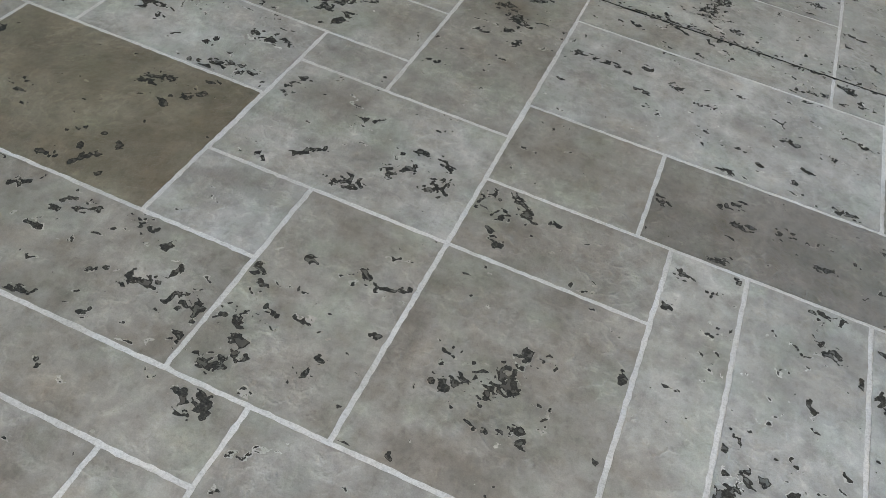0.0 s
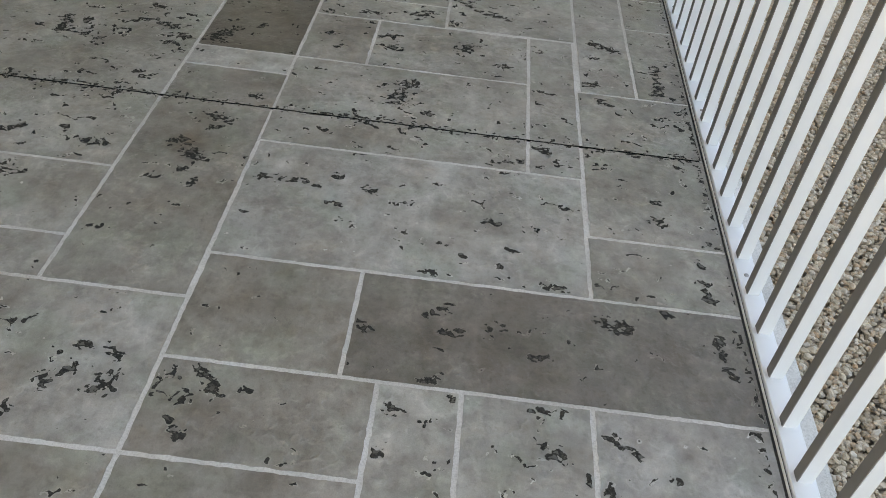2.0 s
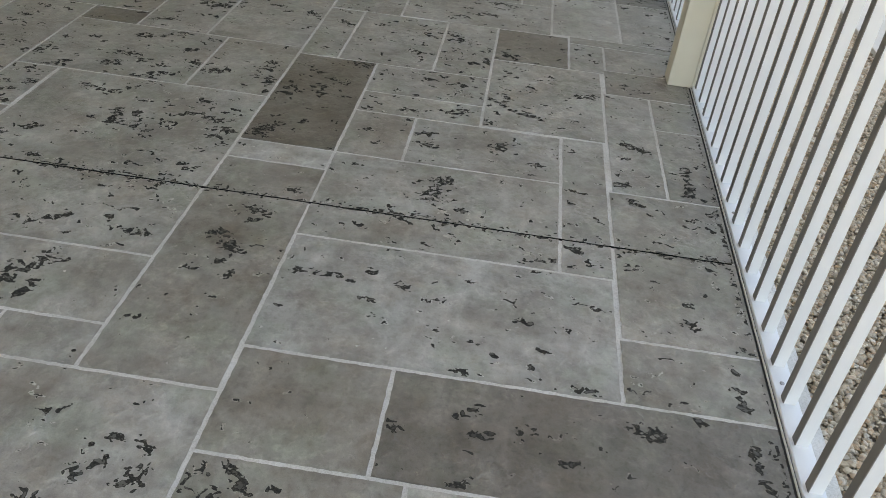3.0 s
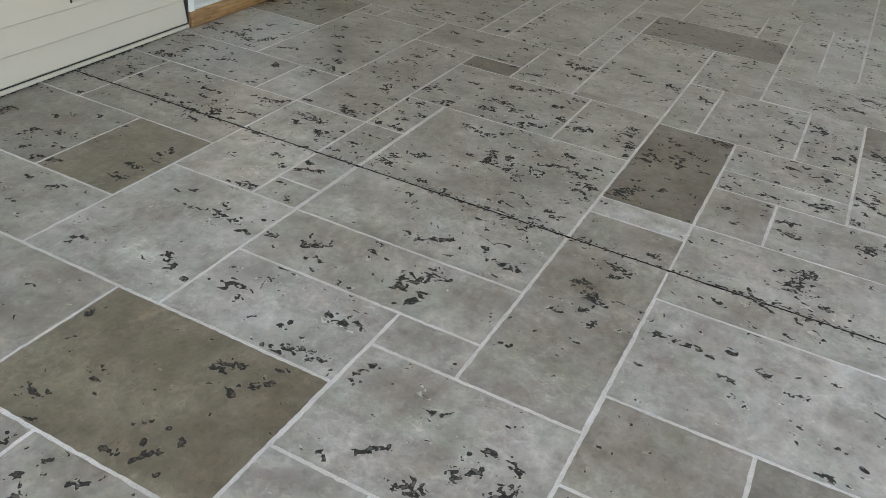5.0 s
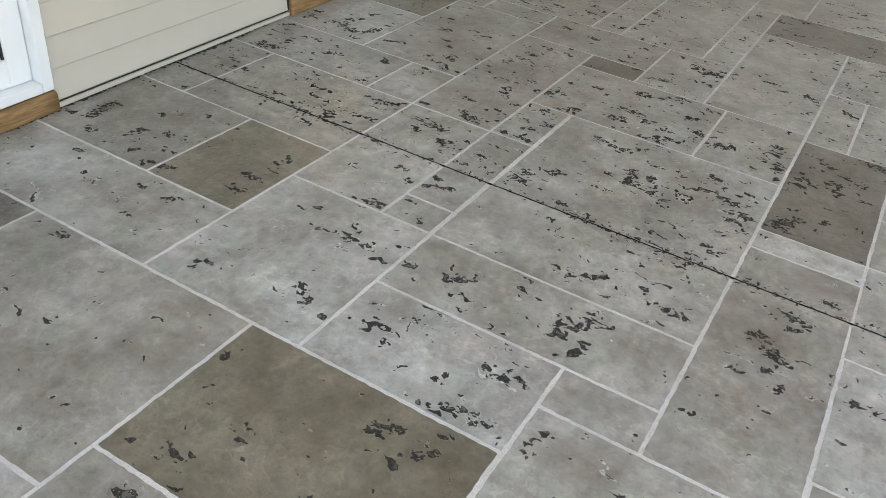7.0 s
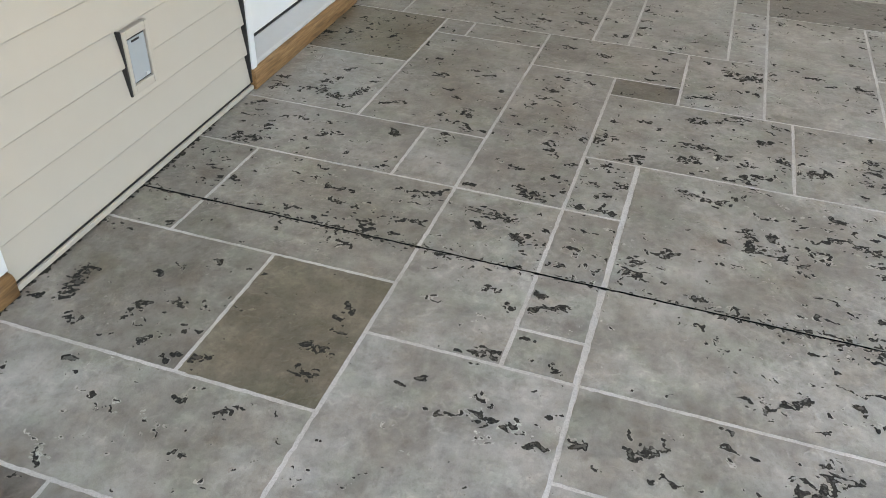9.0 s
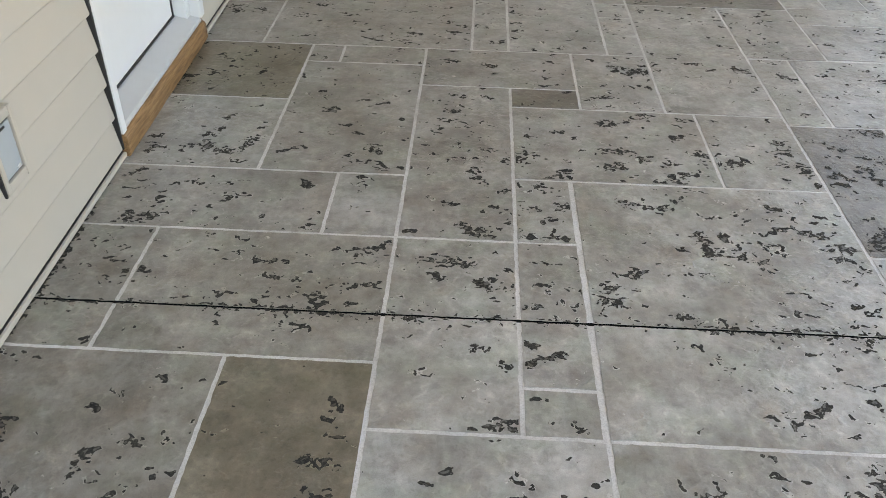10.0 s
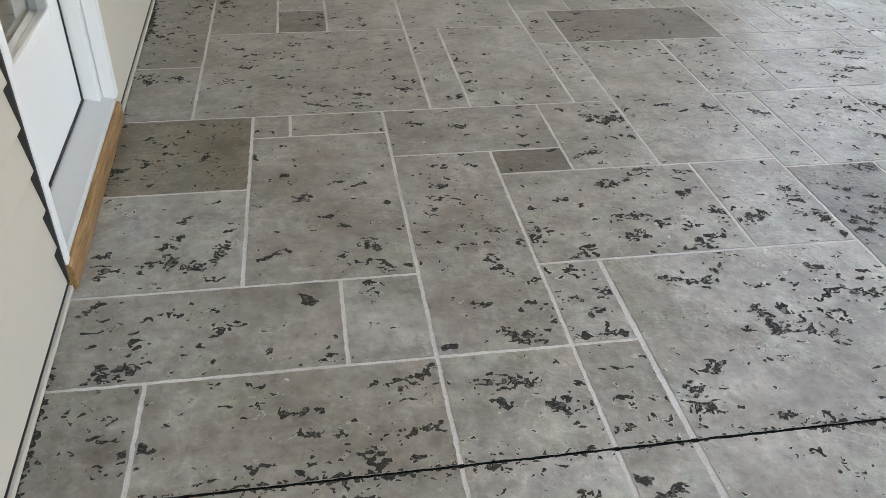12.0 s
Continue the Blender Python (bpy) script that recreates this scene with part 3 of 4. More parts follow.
def pits_on(x0, x1, y0, y1, pits):
    """The dark voids that the trowel left: gathered where told, and a few small ones anywhere."""
    step = 0.0022
    xs, ys = np.arange(x0 + 0.004, x1 - 0.003, step), np.arange(y0 + (0.0002 if 0 < y0 < 0.008 else 0.004), y1 - (-0.0012 if -0.008 < y1 < 0 else 0.003), step)
    if len(xs) < 3 or len(ys) < 3:
        return ([], []), ([], []), ([], [])
    gx, gy = np.meshgrid(xs, ys, indexing="ij")
    wx, wy = 0.02 * (fbm(gx, gy, 38, 21, 2) - 0.5), 0.02 * (fbm(gx, gy, 38, 31, 2) - 0.5)
    rag = fbm(gx + wx, (gy + wy) * 1.3, 92, 3, 4) - 0.5
    patch = fbm(gx, gy, 4.2, 11, 2) - 0.5
    flake = fbm(gx + 2 * wx, (gy + 2 * wy) * 1.7, 27, 41, 2) - 0.5
    field = 0.92 * flake + 0.75 * rag + 0.32 * patch - 0.372 + 0.086 * min(max((y0 + y1) / 2 + 0.5, 0), 1)
    for px, py, length, angle, r in pits:
        ca, sa = math.cos(radians(angle)), math.sin(radians(angle))
        u, v = (gx - px) * ca + (gy - py) * sa, -(gx - px) * sa + (gy - py) * ca
        half = max(length / 2000 - r / 1000 * 0.5, 0.0)
        d = np.hypot(np.maximum(np.abs(u) - half, 0), v) / (r / 1000)
        field = np.maximum(field, 0.40 * (1 - d**1.4 / 1.9) + 2.5 * rag - 0.17)
    if y0 < 0.02 and y1 > -0.02:
        edge = np.abs(gy) / 0.009
        field = np.maximum(field, 0.15 * (1 - edge) + 1.7 * rag - 0.155 + 0.4 * patch)
    if x1 > 1.1:
        edge = (x1 - gx) / 0.012
        field = np.maximum(field, 0.20 * (1 - edge) + 1.3 * rag - 0.14 + 0.5 * patch)
    if x0 < WALL_X + 0.12:
        edge = (gx - WALL_X + WALL_LEAN * gy - 0.016) / 0.014
        field = np.maximum(field, 0.30 * (1 - edge) + 1.0 * rag - 0.16 + 0.9 * patch)
    shard = fbm(gx + wx, (gy + wy) * 1.5, 150, 71, 2) - 0.5
    field = field - 1.3 * np.maximum(shard - 0.15, 0)
    near = np.pad(field > 0, 3)
    wide = np.zeros_like(field, bool)
    for i in range(7):
        for j in range(7):
            wide |= near[i : i + field.shape[0], j : j + field.shape[1]]
    # uneven band round each void, coloured paler as the highlight on its rim
    lip = fbm(gx, gy, 60, 51, 3) - 0.5
    rims = np.where(wide, field + 0.050 + 0.34 * lip, -0.05)
    crumb = fbm(gx + wx, (gy + wy) * 1.4, 125, 61, 2) - 0.5
    beds = np.minimum(field - 0.16, 0.5 * crumb + 0.10 * field - 0.075)
    return contour(field, xs, ys, 0.0008), contour(rims, xs, ys, 0.0004), contour(beds, xs, ys, 0.0012)


def slab_piece(x0, x1, y0, y1, tone, pits):
    """One slab of the pattern: a thin plate with slightly uneven edges and its voids."""
    cut = x1 == EDGE
    a, b = (rail_x(y0) + 0.007, rail_x(y1) + 0.007) if cut else (x1 - GAP, x1 - GAP)
    c, d = (wall_x(y0), wall_x(y1)) if x0 == WALL_X else (x0 + GAP, x0 + GAP)
    corners = [(c, y0 + GAP), (a, y0 + GAP), (b, y1 - GAP), (d, y1 - GAP)]
    bm = bmesh.new()
    ring = []
    for (ax, ay), (bx, by) in zip(corners, corners[1:] + corners[:1]):
        n = max(1, int(math.hypot(bx - ax, by - ay) / 0.013))
        for k in range(n):
            t = k / n
            x, y = ax + (bx - ax) * t, ay + (by - ay) * t
            w = 0.0011 * noise.noise((x * 17, y * 17, 0.3)) + 0.0024 * noise.noise((x * 75, y * 75, 4.1))
            ring.append((x + w * (1 if bx == ax else 0.3), y + w * (0.3 if bx == ax else 1)))
    top = [bm.verts.new((x, y, 0.0)) for x, y in ring]
    low = [bm.verts.new((x, y, -0.0013)) for x, y in ring]
    bm.faces.new(top)
    for i in range(len(top)):
        j = (i + 1) % len(top)
        bm.faces.new((top[i], low[i], low[j], top[j]))
    ob = part("tile", bm, SLAB, floor)
    rng = random.Random(int(x0 * 971 + y0 * 3571))
    f = rng.uniform(0.95, 1.05)
    ob.color = (tone[0] * f, tone[1] * f, tone[2] * f * rng.uniform(0.985, 1.01), 1)
    voids, rims, beds = pits_on(min(c, d), min(a, b), y0 + GAP, y1 - GAP, pits)
    for name, (v, f), mat, label in (("voids", voids, PIT, "dark ragged trowel voids"), ("void_rims", rims, SLAB, "raised rims of the voids with their highlights painted pale"), ("void_beds", beds, SLAB, "crumbs of grey concrete left in the voids")):
        if f:
            me = bpy.data.meshes.new(name)
            me.from_pydata(v, [], f)
            me.materials.append(mat)
            p = tagged(new(name, me), label, kind="stuff")
            # rims take 1.30 of the slab's tone, a painted highlight
            k = 0.29 if name == "void_beds" else 1.30
            p.parent, p.color = ob, [min(c * k, 0.8) for c in ob.color[:3]] + [1]


def slab(x0, x1, y0, y1, tone, pits=()):
    """A slab; one that the control joint crosses is sawn in two there."""
    if y0 < -0.05 and y1 > 0.05:
        slab_piece(x0, x1, y0, -0.0034 + GAP, tone, pits)
        slab_piece(x0, x1, 0.0034 - GAP, y1, tone, pits)
    else:
        slab_piece(x0, x1, y0, y1, tone, pits)


part("control_joint", block(WALL_X + 0.001, rail_x(0), -0.0048, 0.0048, -0.0013, -0.0006), JOINT, floor, "black sawn joint across the floor")

CHAR = (0.160, 0.146, 0.128)

# stain tone of each slab, with shade painted into some, and its larger voids as x, y, length, angle, half width (mm,
# degrees)
# next two slabs: corner shade and lens falloff darken the tone
slab(WALL_X, -2.135, -0.155, 0.305, TAUPE, [(-2.14, 0.11, 26, 9, 9), (-2.31, 0.12, 25, 175, 6)])
slab(-2.135, -1.515, -0.155, 0.305, TAUPE, [(-1.56, 0.25, 103, 33, 9), (-1.58, 0.10, 85, 8, 7), (-1.81, 0.18, 86, 5, 6), (-1.80, 0.12, 29, 168, 9), (-2.11, 0.12, 30, 174, 9)])
slab(WALL_X, -1.838, -0.59, -0.155, TAUPE, [(-2.03, -0.45, 49, 67, 9), (-1.92, -0.51, 26, 39, 7), (-2.22, -0.42, 115, 97, 13), (-2.27, -0.49, 27, 31, 7), (-1.95, -0.53, 35, 45, 8), (-1.95, -0.40, 22, 0, 8), (-1.87, -0.55, 24, 5, 7), (-2.15, -0.52, 42, 149, 8), (-2.21, -0.36, 30, 4, 6), (-2.06, -0.32, 23, 157, 6), (-1.89, -0.47, 23, 142, 4), (-1.95, -0.23, 23, 165, 5), (-2.05, -0.55, 15, 4, 4)])
slab(-1.838, -1.515, -0.59, -0.155, BROWN, [(-1.58, -0.50, 42, 7, 10), (-1.59, -0.43, 55, 5, 10), (-1.81, -0.54, 32, 11, 7), (-1.57, -0.36, 30, 140, 7), (-1.58, -0.28, 37, 125, 5), (-1.59, -0.32, 17, 159, 5)])
slab(WALL_X, -1.515, -0.9, -0.59, GREY, [(-1.67, -0.65, 40, 39, 8), (-1.71, -0.78, 25, 23, 6), (-2.06, -0.63, 23, 5, 5)])
slab(WALL_X, -1.89, -1.36, -0.9, DARK)
# tone lowered to carry the corner's shade and lens falloff
slab(-1.89, -1.168, -1.45, -0.9, MID, [(-1.76, -0.94, 18, 16, 10)])
slab(-1.515, -1.205, -0.34, 0.305, GREY, [(-1.27, 0.12, 60, 162, 11), (-1.21, 0.10, 42, 111, 8), (-1.29, -0.10, 35, 167, 7), (-1.24, -0.15, 19, 122, 8), (-1.25, -0.32, 47, 25, 11), (-1.38, 0.21, 119, 176, 12), (-1.40, 0.15, 33, 125, 9), (-1.22, -0.30, 15, 169, 7)])
slab(-1.205, -1.045, -0.21, 0.305, GREY, [(-1.17, 0.05, 39, 9, 7), (-1.09, 0.12, 13, 162, 8), (-1.18, -0.08, 24, 161, 6), (-1.15, -0.12, 82, 23, 7)])
slab(-1.205, -1.045, -0.34, -0.21, GREY, [(-1.17, -0.24, 31, 169, 6), (-1.09, -0.31, 23, 2, 7)])
slab(-1.515, -1.04, -0.9, -0.34, PALE, [(-1.16, -0.50, 28, 38, 11), (-1.09, -0.53, 36, 11, 8), (-1.41, -0.81, 38, 47, 10), (-1.15, -0.75, 70, 138, 8), (-1.06, -0.79, 19, 21, 6), (-1.39, -0.46, 24, 7, 5), (-1.35, -0.43, 16, 4, 5), (-1.19, -0.50, 37, 178, 10), (-1.28, -0.51, 15, 8, 5), (-1.31, -0.51, 14, 163, 4)])
slab(-1.04, -0.305, -0.34, 0.615, GREY, [(-0.71, 0.31, 61, 103, 12), (-0.81, 0.49, 45, 175, 14), (-0.63, 0.28, 34, 154, 15), (-0.39, -0.25, 53, 13, 11), (-0.68, -0.27, 55, 171, 10), (-0.61, -0.24, 61, 45, 9), (-0.72, 0.36, 38, 108, 12), (-0.42, 0.40, 56, 163, 9), (-0.75, 0.54, 54, 31, 8), (-0.49, 0.42, 53, 1, 8), (-0.98, 0.08, 33, 0, 11), (-0.99, 0.13, 21, 151, 14), (-0.49, 0.51, 37, 160, 10), (-0.90, 0.52, 45, 163, 8), (-0.58, 0.25, 23, 95, 12), (-0.38, 0.29, 37, 19, 9), (-0.91, 0.19, 51, 26, 7), (-0.82, 0.04, 42, 10, 8), (-0.36, 0.34, 24, 95, 11), (-0.66, 0.37, 32, 99, 9)])
slab(-1.04, -0.305, -0.6, -0.34, GREY, [(-0.56, -0.44, 136, 66, 14), (-0.53, -0.52, 63, 78, 9), (-0.61, -0.47, 23, 29, 6), (-0.50, -0.41, 18, 19, 6), (-0.74, -0.36, 19, 0, 6), (-0.88, -0.47, 64, 24, 10), (-1.01, -0.50, 32, 36, 6)])
slab(-1.04, -0.532, -0.9, -0.6, PALE, [(-0.61, -0.86, 35, 18, 9), (-0.66, -0.85, 81, 14, 5), (-0.73, -0.88, 20, 15, 5), (-0.60, -0.70, 56, 155, 7), (-0.62, -0.71, 20, 165, 6)])
slab(-0.532, -0.305, -0.74, -0.6, GREY)
slab(-0.532, 0.006, -1.12, -0.74, GREY, [(-0.24, -1.07, 40, 32, 13), (-0.07, -0.98, 48, 53, 12), (-0.18, -0.99, 36, 136, 7), (-0.14, -0.96, 40, 37, 9), (-0.14, -0.90, 34, 178, 5), (-0.08, -0.91, 55, 132, 7), (-0.19, -0.92, 18, 158, 5), (-0.30, -0.86, 26, 162, 6), (-0.27, -0.85, 29, 44, 5), (-0.35, -1.02, 72, 43, 5), (-0.49, -0.84, 72, 81, 8), (-0.43, -1.09, 28, 145, 4)])
slab(-0.305, 0.003, -0.74, 0.19, MID, [(-0.06, 0.05, 39, 6, 9), (-0.15, -0.24, 103, 134, 13), (-0.15, -0.32, 22, 172, 8), (-0.20, -0.36, 21, 175, 7), (-0.12, -0.08, 66, 162, 12), (-0.00, -0.24, 40, 174, 7), (-0.12, -0.12, 32, 28, 9), (-0.20, -0.20, 25, 37, 6), (-0.10, -0.36, 17, 21, 6)])
slab(-1.168, -0.535, -1.335, -0.9, BROWN, [(-0.78, -1.21, 38, 37, 4), (-0.78, -1.30, 42, 8, 6), (-0.72, -1.28, 38, 73, 5), (-0.67, -1.30, 12, 5, 5), (-0.75, -0.98, 74, 22, 7), (-0.65, -0.99, 55, 48, 7), (-0.99, -1.16, 16, 18, 4), (-0.92, -1.20, 18, 34, 4), (-0.68, -1.21, 24, 142, 4), (-0.69, -1.05, 12, 5, 5), (-0.69, -1.25, 22, 8, 4), (-1.14, -1.02, 15, 0, 8), (-0.96, -1.17, 11, 15, 6), (-1.03, -1.26, 46, 0, 9), (-0.98, -1.33, 21, 25, 6), (-0.74, -1.25, 14, 17, 4), (-0.73, -1.20, 15, 28, 4), (-0.64, -0.93, 26, 36, 5)])
slab(-0.535, -0.292, -1.335, -1.12, PALE)
slab(-0.292, 0.006, -1.61, -1.12, MID, [(-0.25, -1.47, 50, 172, 11), (-0.22, -1.51, 39, 143, 7), (-0.27, -1.56, 15, 172, 5), (-0.22, -1.56, 54, 46, 11), (-0.26, -1.37, 55, 132, 7), (-0.20, -1.43, 31, 158, 5), (-0.20, -1.29, 12, 156, 6), (-0.08, -1.28, 57, 155, 6), (-0.03, -1.28, 57, 24, 4), (-0.08, -1.48, 13, 148, 4), (-0.04, -1.45, 21, 151, 5), (-0.02, -1.39, 14, 163, 4)])
# next three slabs: corner shade and lens falloff put into the tone
slab(-0.945, -0.292, -1.61, -1.335, MID, [(-0.31, -1.49, 74, 168, 15), (-0.30, -1.56, 35, 155, 7), (-0.43, -1.48, 64, 17, 8), (-0.39, -1.43, 19, 47, 6), (-0.59, -1.59, 40, 12, 7), (-0.47, -1.58, 32, 56, 5), (-0.52, -1.36, 26, 149, 9), (-0.45, -1.39, 17, 7, 7), (-0.51, -1.49, 29, 22, 4), (-0.77, -1.39, 31, 32, 7), (-0.67, -1.41, 16, 18, 4), (-0.66, -1.37, 31, 59, 7), (-0.62, -1.38, 49, 21, 6), (-0.86, -1.38, 17, 28, 8), (-0.83, -1.40, 14, 4, 5), (-0.84, -1.47, 17, 17, 4), (-0.91, -1.56, 27, 147, 8), (-0.84, -1.51, 23, 178, 6), (-0.78, -1.50, 23, 18, 6)])
slab(-1.168, -0.945, -1.75, -1.335, MID, [(-1.04, -1.38, 32, 22, 7), (-0.97, -1.40, 28, 58, 7), (-1.01, -1.40, 15, 23, 4)])
slab(-0.945, -0.135, -1.765, -1.61, MID, [(-0.23, -1.65, 47, 136, 7), (-0.20, -1.64, 48, 135, 10), (-0.47, -1.69, 23, 140, 3)])
slab(-0.135, 0.42, -2.05, -1.61, GREY)
slab(-0.292, -0.135, -2.05, -1.765, MID)
slab(-0.75, -0.292, -2.05, -1.765, MID)
slab(0.006, 0.42, -1.12, -0.9, TAUPE, [(0.03, -0.96, 45, 58, 11), (0.08, -0.99, 21, 8, 10), (0.11, -0.95, 89, 132, 7), (0.08, -1.06, 43, 131, 8), (0.18, -0.96, 18, 3, 5)])
slab(0.006, 0.345, -0.9, -0.6, TAUPE)
slab(0.345, EDGE, -0.9, -0.6, DARK, [(0.37, -0.76, 42, 144, 8), (0.52, -0.69, 53, 27, 8), (0.55, -0.75, 37, 20, 8), (0.60, -0.75, 12, 5, 5), (0.64, -0.72, 33, 23, 9), (0.73, -0.79, 42, 19, 5), (0.52, -0.88, 35, 12, 7), (1.01, -0.62, 28, 139, 6), (0.89, -0.67, 73, 162, 11), (1.11, -0.70, 53, 91, 8), (1.12, -0.76, 36, 129, 7), (0.80, -0.73, 11, 165, 6)])
slab(0.006, 0.42, -1.61, -1.12, TAUPE, [(0.13, -1.42, 49, 14, 9), (0.21, -1.39, 68, 52, 11), (0.21, -1.36, 42, 101, 9), (0.25, -1.30, 61, 10, 9), (0.27, -1.46, 36, 127, 6), (0.22, -1.48, 10, 17, 4), (0.24, -1.47, 10, 29, 4), (0.28, -1.39, 12, 31, 4), (0.10, -1.59, 11, 139, 3)])
slab(0.42, 0.58, -2.05, -0.9, GREY, [(0.46, -0.96, 31, 2, 6), (0.52, -0.98, 17, 31, 6), (0.57, -0.92, 29, 160, 7), (0.44, -1.06, 15, 132, 7)])
slab(0.58, 0.83, -2.05, -0.9, PALE, [(0.74, -0.92, 67, 2, 7), (0.75, -1.01, 52, 136, 9), (0.73, -1.16, 26, 118, 6), (0.59, -1.32, 10, 174, 4), (0.61, -1.29, 9, 13, 4), (0.68, -1.30, 9, 167, 4), (0.71, -1.30, 23, 137, 5), (0.65, -1.36, 35, 31, 10), (0.61, -1.40, 46, 36, 11), (0.82, -1.06, 16, 125, 6)])
slab(0.83, EDGE, -1.55, -0.9, PALE, [(0.86, -1.09, 34, 133, 7), (0.91, -1.14, 74, 158, 10), (0.97, -1.18, 54, 152, 9), (0.98, -1.12, 32, 118, 8), (1.03, -1.11, 35, 117, 7), (1.06, -1.18, 40, 148, 9), (1.12, -1.13, 50, 84, 7), (0.88, -0.98, 60, 145, 7), (0.97, -1.04, 12, 156, 5), (0.92, -1.19, 36, 146, 7)])
slab(0.003, 0.845, -0.6, -0.155, (0.362, 0.362, 0.35), [(0.10, -0.31, 110, 3, 7), (0.19, -0.32, 23, 162, 5), (0.23, -0.27, 24, 175, 7), (0.31, -0.31, 25, 157, 7), (0.24, -0.38, 41, 177, 5), (0.40, -0.35, 49, 4, 7), (0.41, -0.45, 26, 149, 5), (0.62, -0.38, 36, 178, 7), (0.67, -0.47, 13, 171, 6), (0.64, -0.53, 13, 176, 5), (0.04, -0.45, 15, 11, 4), (0.48, -0.58, 35, 2, 7), (0.76, -0.58, 46, 6, 8), (0.56, -0.28, 20, 11, 4), (0.51, -0.48, 19, 164, 4), (0.56, -0.51, 15, 138, 4)])
slab(0, 0.705, -0.155, 0.305, GREY, [(0.34, 0.17, 120, 75, 19), (0.42, 0.07, 29, 170, 7), (0.65, -0.12, 115, 15, 5), (0.27, -0.15, 29, 6, 5), (0.35, -0.12, 30, 178, 5)])
slab(0.705, 0.85, -0.155, 0.615, GREY, [(0.74, -0.04, 44, 163, 9)])
slab(0.845, EDGE, -0.6, -0.385, MID, [(0.87, -0.56, 16, 150, 5), (1.11, -0.53, 62, 97, 8), (1.11, -0.44, 13, 171, 7)])
slab(0.85, EDGE, -0.385, 0.3, MID, [(1.03, -0.22, 20, 165, 6), (1.03, -0.30, 31, 147, 9), (1.15, -0.37, 30, 172, 7), (0.93, 0.25, 47, 165, 9)])
slab(-0.305, 0, 0.19, 0.305, (0.46, 0.462, 0.455))
slab(-0.305, 0, 0.305, 1.02, CHAR, [(-0.25, 0.35, 22, 167, 14), (-0.21, 0.44, 31, 17, 7), (-0.24, 0.39, 59, 34, 12), (-0.15, 0.47, 38, 27, 8), (-0.25, 0.71, 33, 39, 9), (-0.06, 1.00, 66, 172, 15), (-0.16, 0.75, 42, 27, 9), (-0.20, 0.87, 51, 165, 9)])
slab(0, 0.212, 0.305, 0.61, MID, [(0.11, 0.40, 26, 16, 7), (0.07, 0.48, 37, 3, 7)])
slab(0.212, 0.705, 0.305, 0.61, GREY, [(0.50, 0.49, 39, 59, 17), (0.63, 0.39, 31, 151, 11), (0.28, 0.43, 45, 0, 7), (0.26, 0.51, 67, 22, 7)])
slab(0, 0.43, 0.61, 0.77, GREY, [(0.19, 0.66, 69, 173, 8), (0.33, 0.69, 68, 1, 10)])
slab(0, 0.43, 0.77, 1.02, GREY)
slab(0.43, 0.86, 0.62, 1.22, GREY, [(0.77, 0.97, 42, 3, 9), (0.83, 0.98, 57, 22, 11), (0.58, 0.75, 117, 162, 8), (0.51, 0.87, 33, 160, 8)])
slab(0.43, 0.735, 1.22, 1.57, DARK)
slab(0.735, 0.88, 1.22, 1.51, GREY)
slab(0.86, 1.035, 0.3, 1.03, GREY, [(0.95, 0.61, 79, 158, 12), (0.91, 0.53, 30, 154, 8), (0.88, 0.34, 83, 26, 9)])
slab(1.035, EDGE, 0.3, 0.775, MID, [(1.11, 0.44, 140, 88, 10), (1.10, 0.34, 30, 0, 9)])
slab(1.035, EDGE, 0.775, 1.03, MID)
slab(0.87, EDGE, 1.03, 1.26, TAUPE)
slab(0.88, EDGE, 1.26, 1.51, MID)
slab(0.735, EDGE, 1.51, 1.59, MID)
slab(-0.305, -0.155, 1.02, 1.555, GREY, [(-0.19, 1.39, 78, 145, 13)])
slab(-0.155, 0.212, 1.02, 1.56, GREY)
slab(0.212, 0.43, 1.02, 1.57, GREY)
slab(-0.305, 0, 1.56, 2.1, GREY)
slab(0, 0.66, 1.57, 1.935, GREY, [(0.26, 1.66, 54, 168, 10), (0.44, 1.89, 111, 174, 12), (0.38, 1.73, 66, 164, 12)])
slab(0, 0.515, 1.935, 2.13, GREY)
slab(0.515, 0.66, 1.935, 2.13, GREY)
slab(0.66, 0.965, 1.59, 2.13, PALE)
slab(0.965, EDGE, 1.59, 2.13, GREY)
slab(0.965, EDGE, 2.13, 3, DARK)
slab(-0.69, 0, 2.1, 2.48, DARK)
slab(0, 0.18, 2.13, 2.92, GREY)
slab(0.18, 0.36, 2.13, 2.92, PALE)
slab(0.36, 0.68, 2.13, 2.77, GREY)
slab(0.68, 0.965, 2.13, 2.98, PALE)
slab(0.36, 0.68, 2.77, 3.5, GREY)
slab(0.68, 0.965, 2.98, 3.7, GREY)
slab(0.965, EDGE, 3, 3.7, PALE)
slab(-0.6, -0.305, 0.615, 1.075, GREY, [(-0.54, 0.76, 79, 22, 14), (-0.37, 0.83, 48, 29, 14), (-0.39, 0.76, 29, 41, 9), (-0.37, 0.89, 34, 2, 10), (-0.33, 0.75, 54, 153, 14)])
slab(-1.205, -0.6, 0.615, 1.075, GREY, [(-0.73, 0.65, 51, 145, 12), (-1.08, 0.64, 68, 14, 8), (-0.62, 0.79, 34, 152, 16), (-0.74, 0.73, 44, 27, 9), (-0.79, 0.62, 43, 28, 9), (-0.90, 0.71, 62, 10, 11), (-0.88, 0.80, 85, 3, 9), (-0.80, 0.76, 45, 32, 9), (-0.69, 0.90, 38, 6, 9), (-0.77, 1.05, 40, 4, 7), (-1.06, 0.91, 36, 3, 7), (-0.90, 0.98, 50, 168, 11)])
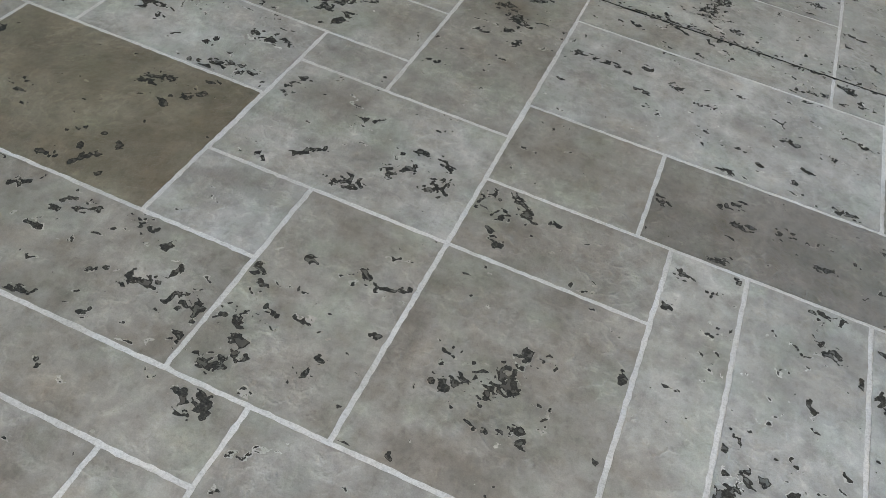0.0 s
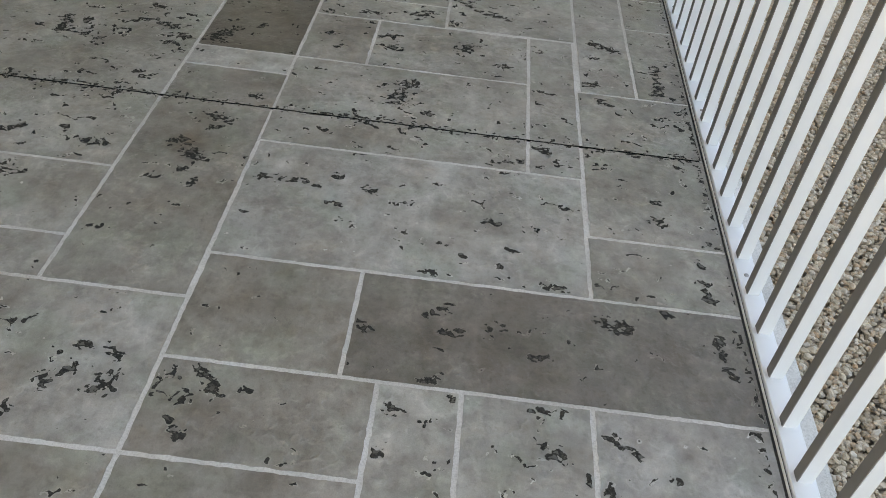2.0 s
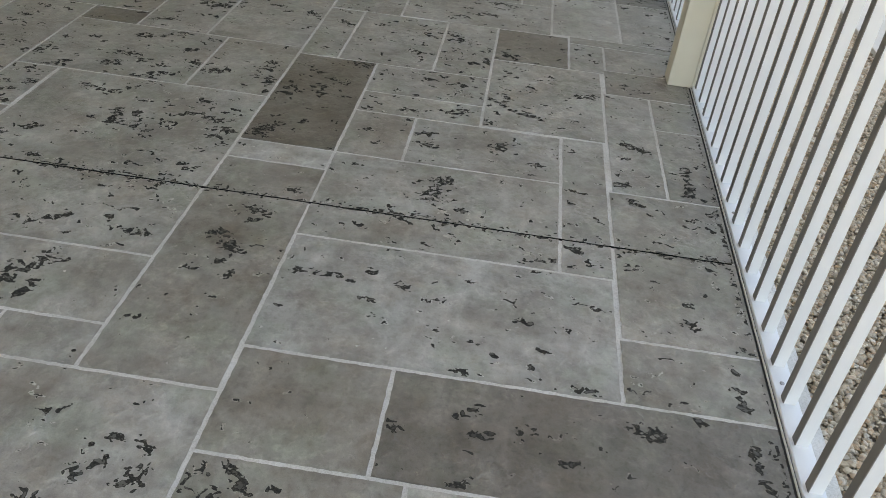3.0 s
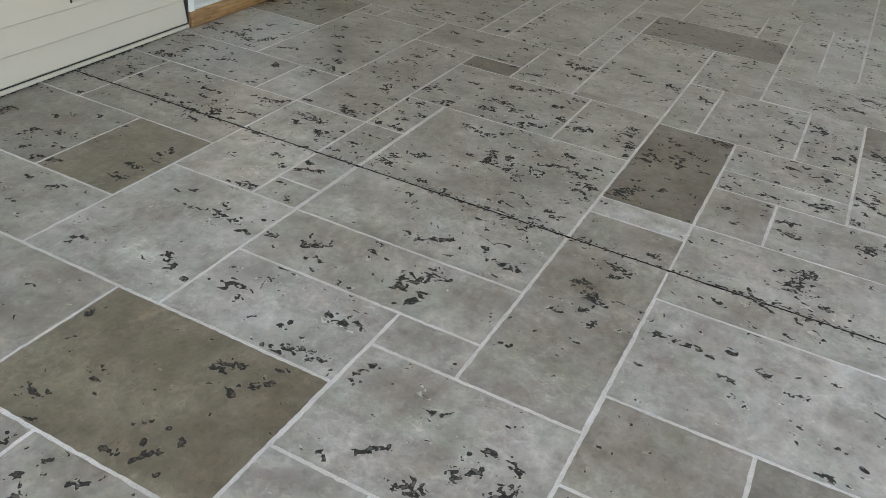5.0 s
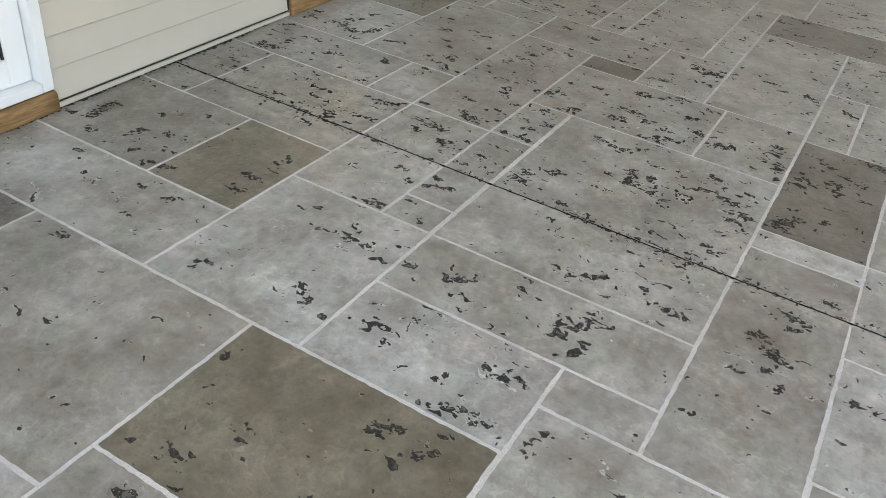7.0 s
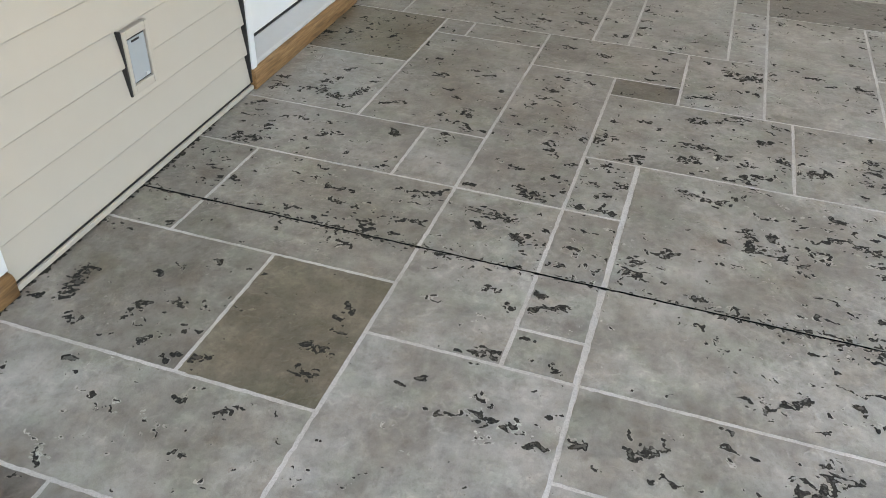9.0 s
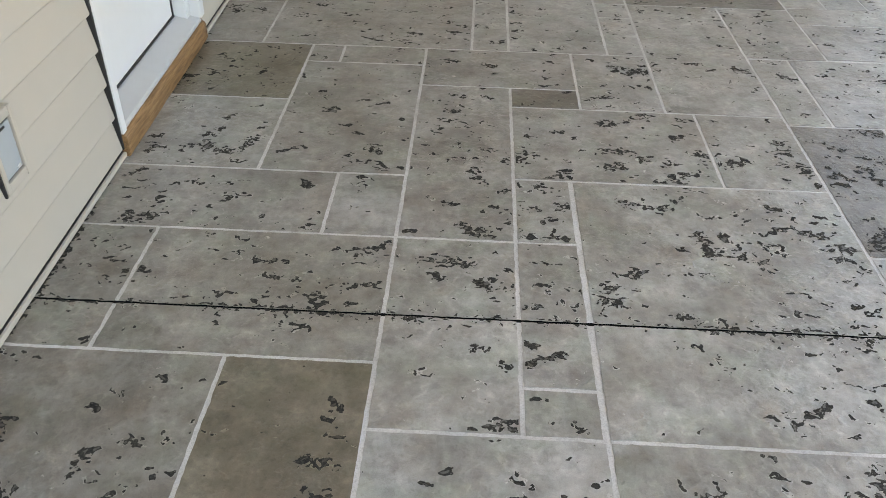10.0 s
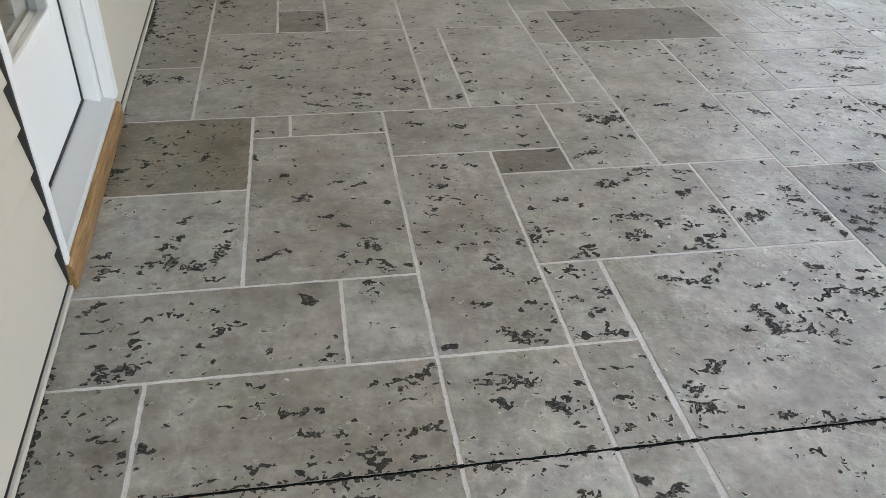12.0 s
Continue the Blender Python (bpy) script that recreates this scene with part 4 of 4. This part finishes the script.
slab(-1.205, -1.045, 0.305, 0.615, GREY, [(-1.16, 0.46, 46, 7, 9), (-1.07, 0.48, 40, 12, 12), (-1.11, 0.41, 42, 27, 9), (-1.13, 0.58, 32, 4, 8)])
slab(-1.515, -1.205, 0.305, 1.22, MID, [(-1.48, 0.33, 29, 12, 7), (-1.33, 0.35, 45, 127, 12), (-1.29, 0.34, 43, 165, 12), (-1.25, 0.46, 53, 167, 4), (-1.38, 0.47, 32, 4, 8), (-1.38, 1.14, 44, 160, 9), (-1.40, 1.03, 41, 173, 7)])
slab(-1.205, -0.972, 1.075, 1.22, CHAR)
slab(-1.515, -0.972, 1.22, 1.54, MID, [(-1.28, 1.40, 41, 173, 10), (-1.42, 1.43, 44, 163, 10)])
slab(-0.972, -0.69, 1.075, 1.54, GREY, [(-0.72, 1.40, 85, 5, 16), (-0.81, 1.43, 49, 168, 10), (-0.73, 1.27, 37, 160, 8), (-0.97, 1.14, 35, 173, 9), (-0.90, 1.17, 74, 8, 8)])
slab(-0.69, -0.305, 1.075, 2.1, GREY, [(-0.35, 1.44, 53, 164, 11), (-0.31, 1.39, 42, 162, 8)])
slab(-0.83, -0.69, 1.54, 1.935, GREY)
slab(-0.83, -0.69, 1.935, 2.1, GREY)
slab(-0.83, -0.69, 2.1, 2.48, GREY)
slab(-1.205, -0.83, 1.54, 2.31, GREY)
slab(-1.345, -1.205, 1.54, 2.31, GREY)
slab(-2.145, -1.345, 1.54, 2.31, MID, [(-1.62, 1.61, 49, 169, 10), (-1.57, 1.68, 46, 174, 8)])
slab(WALL_X, -2.145, 1.54, 1.98, MID, [(-2.33, 1.87, 72, 117, 12), (-2.23, 1.88, 38, 141, 10)])
slab(WALL_X, -2.145, 1.98, 2.8, TAUPE)
slab(-1.87, -1.665, 2.31, 2.57, DARK)
slab(-2.145, -1.87, 2.31, 2.9, TAUPE)
slab(-1.665, -1.345, 2.31, 2.8, GREY)
slab(-1.345, -0.83, 2.31, 2.75, GREY)
slab(-1.947, -1.825, 1.385, 1.54, MID)
slab(-1.825, -1.515, 1.385, 1.54, MID)
slab(-1.947, -1.515, 0.612, 1.385, MID, [(-1.90, 0.72, 36, 23, 5), (-1.86, 0.74, 43, 11, 7), (-1.79, 1.01, 45, 22, 11), (-1.69, 1.08, 27, 10, 9), (-1.63, 1.06, 46, 13, 5), (-1.73, 0.90, 26, 18, 8), (-1.62, 0.74, 45, 146, 7), (-1.62, 0.77, 28, 45, 7), (-1.69, 0.85, 34, 163, 6)])
slab(WALL_X, -1.947, 1.07, 1.54, BROWN)
slab(WALL_X, -1.947, 0.612, 1.07, GREY, [(-2.14, 0.80, 27, 24, 10), (-2.13, 0.74, 40, 106, 10), (-2.09, 0.71, 72, 176, 11), (-2.04, 0.72, 51, 36, 11), (-2.01, 0.77, 72, 66, 12), (-2.19, 0.73, 35, 2, 8), (-2.30, 0.78, 34, 12, 7), (-2.29, 0.71, 40, 70, 8), (-2.11, 0.93, 27, 54, 8), (-2.12, 0.85, 16, 4, 7), (-2.16, 0.98, 18, 171, 5), (-1.99, 0.86, 29, 2, 5)])
slab(WALL_X, -1.71, 0.305, 0.612, MID, [(-2.29, 0.57, 55, 42, 9), (-2.23, 0.34, 54, 110, 13), (-2.18, 0.35, 53, 21, 12), (-1.79, 0.54, 43, 129, 8), (-2.18, 0.47, 17, 21, 5)])
slab(-1.71, -1.515, 0.305, 0.612, GREY)
slab(-0.83, -0.57, 2.48, 3.2, GREY)
slab(-0.57, -0.17, 2.48, 2.92, GREY)
slab(-0.17, 0, 2.48, 2.92, GREY)
slab(-0.57, 0.36, 2.92, 3.3, GREY)
slab(-0.57, -0.1, 3.3, 3.95, GREY)
slab(-0.1, 0.36, 3.3, 3.95, GREY)
slab(0.36, 0.68, 3.5, 4.43, GREY)
slab(0.68, EDGE, 3.7, 4.43, GREY)
slab(-0.57, 0.36, 3.95, 4.43, GREY)
slab(-1.87, -1.665, 2.57, 2.9, GREY)
slab(-1.345, -0.83, 2.75, 3.5, GREY)
slab(-1.665, -1.345, 2.8, 3.5, GREY)
slab(WALL_X, -2.145, 2.8, 3.6, GREY)
slab(-2.145, -1.665, 2.9, 3.6, GREY)
slab(WALL_X, -1.665, 3.6, 4.43, GREY)
slab(-1.665, -0.57, 3.5, 4.43, GREY)
slab(-0.83, -0.57, 3.2, 3.5, GREY)
slab(WALL_X, -1.89, -2.9, -1.36, GREY)
slab(-1.89, -1.168, -2.9, -1.45, GREY)
slab(-1.168, -0.75, -2.9, -1.765, GREY)
slab(-0.75, -0.135, -2.9, -2.05, GREY)
slab(-0.135, 0.58, -2.9, -2.05, GREY)
slab(0.58, 0.83, -2.9, -2.05, GREY)
slab(0.83, EDGE, -2.9, -1.55, GREY)
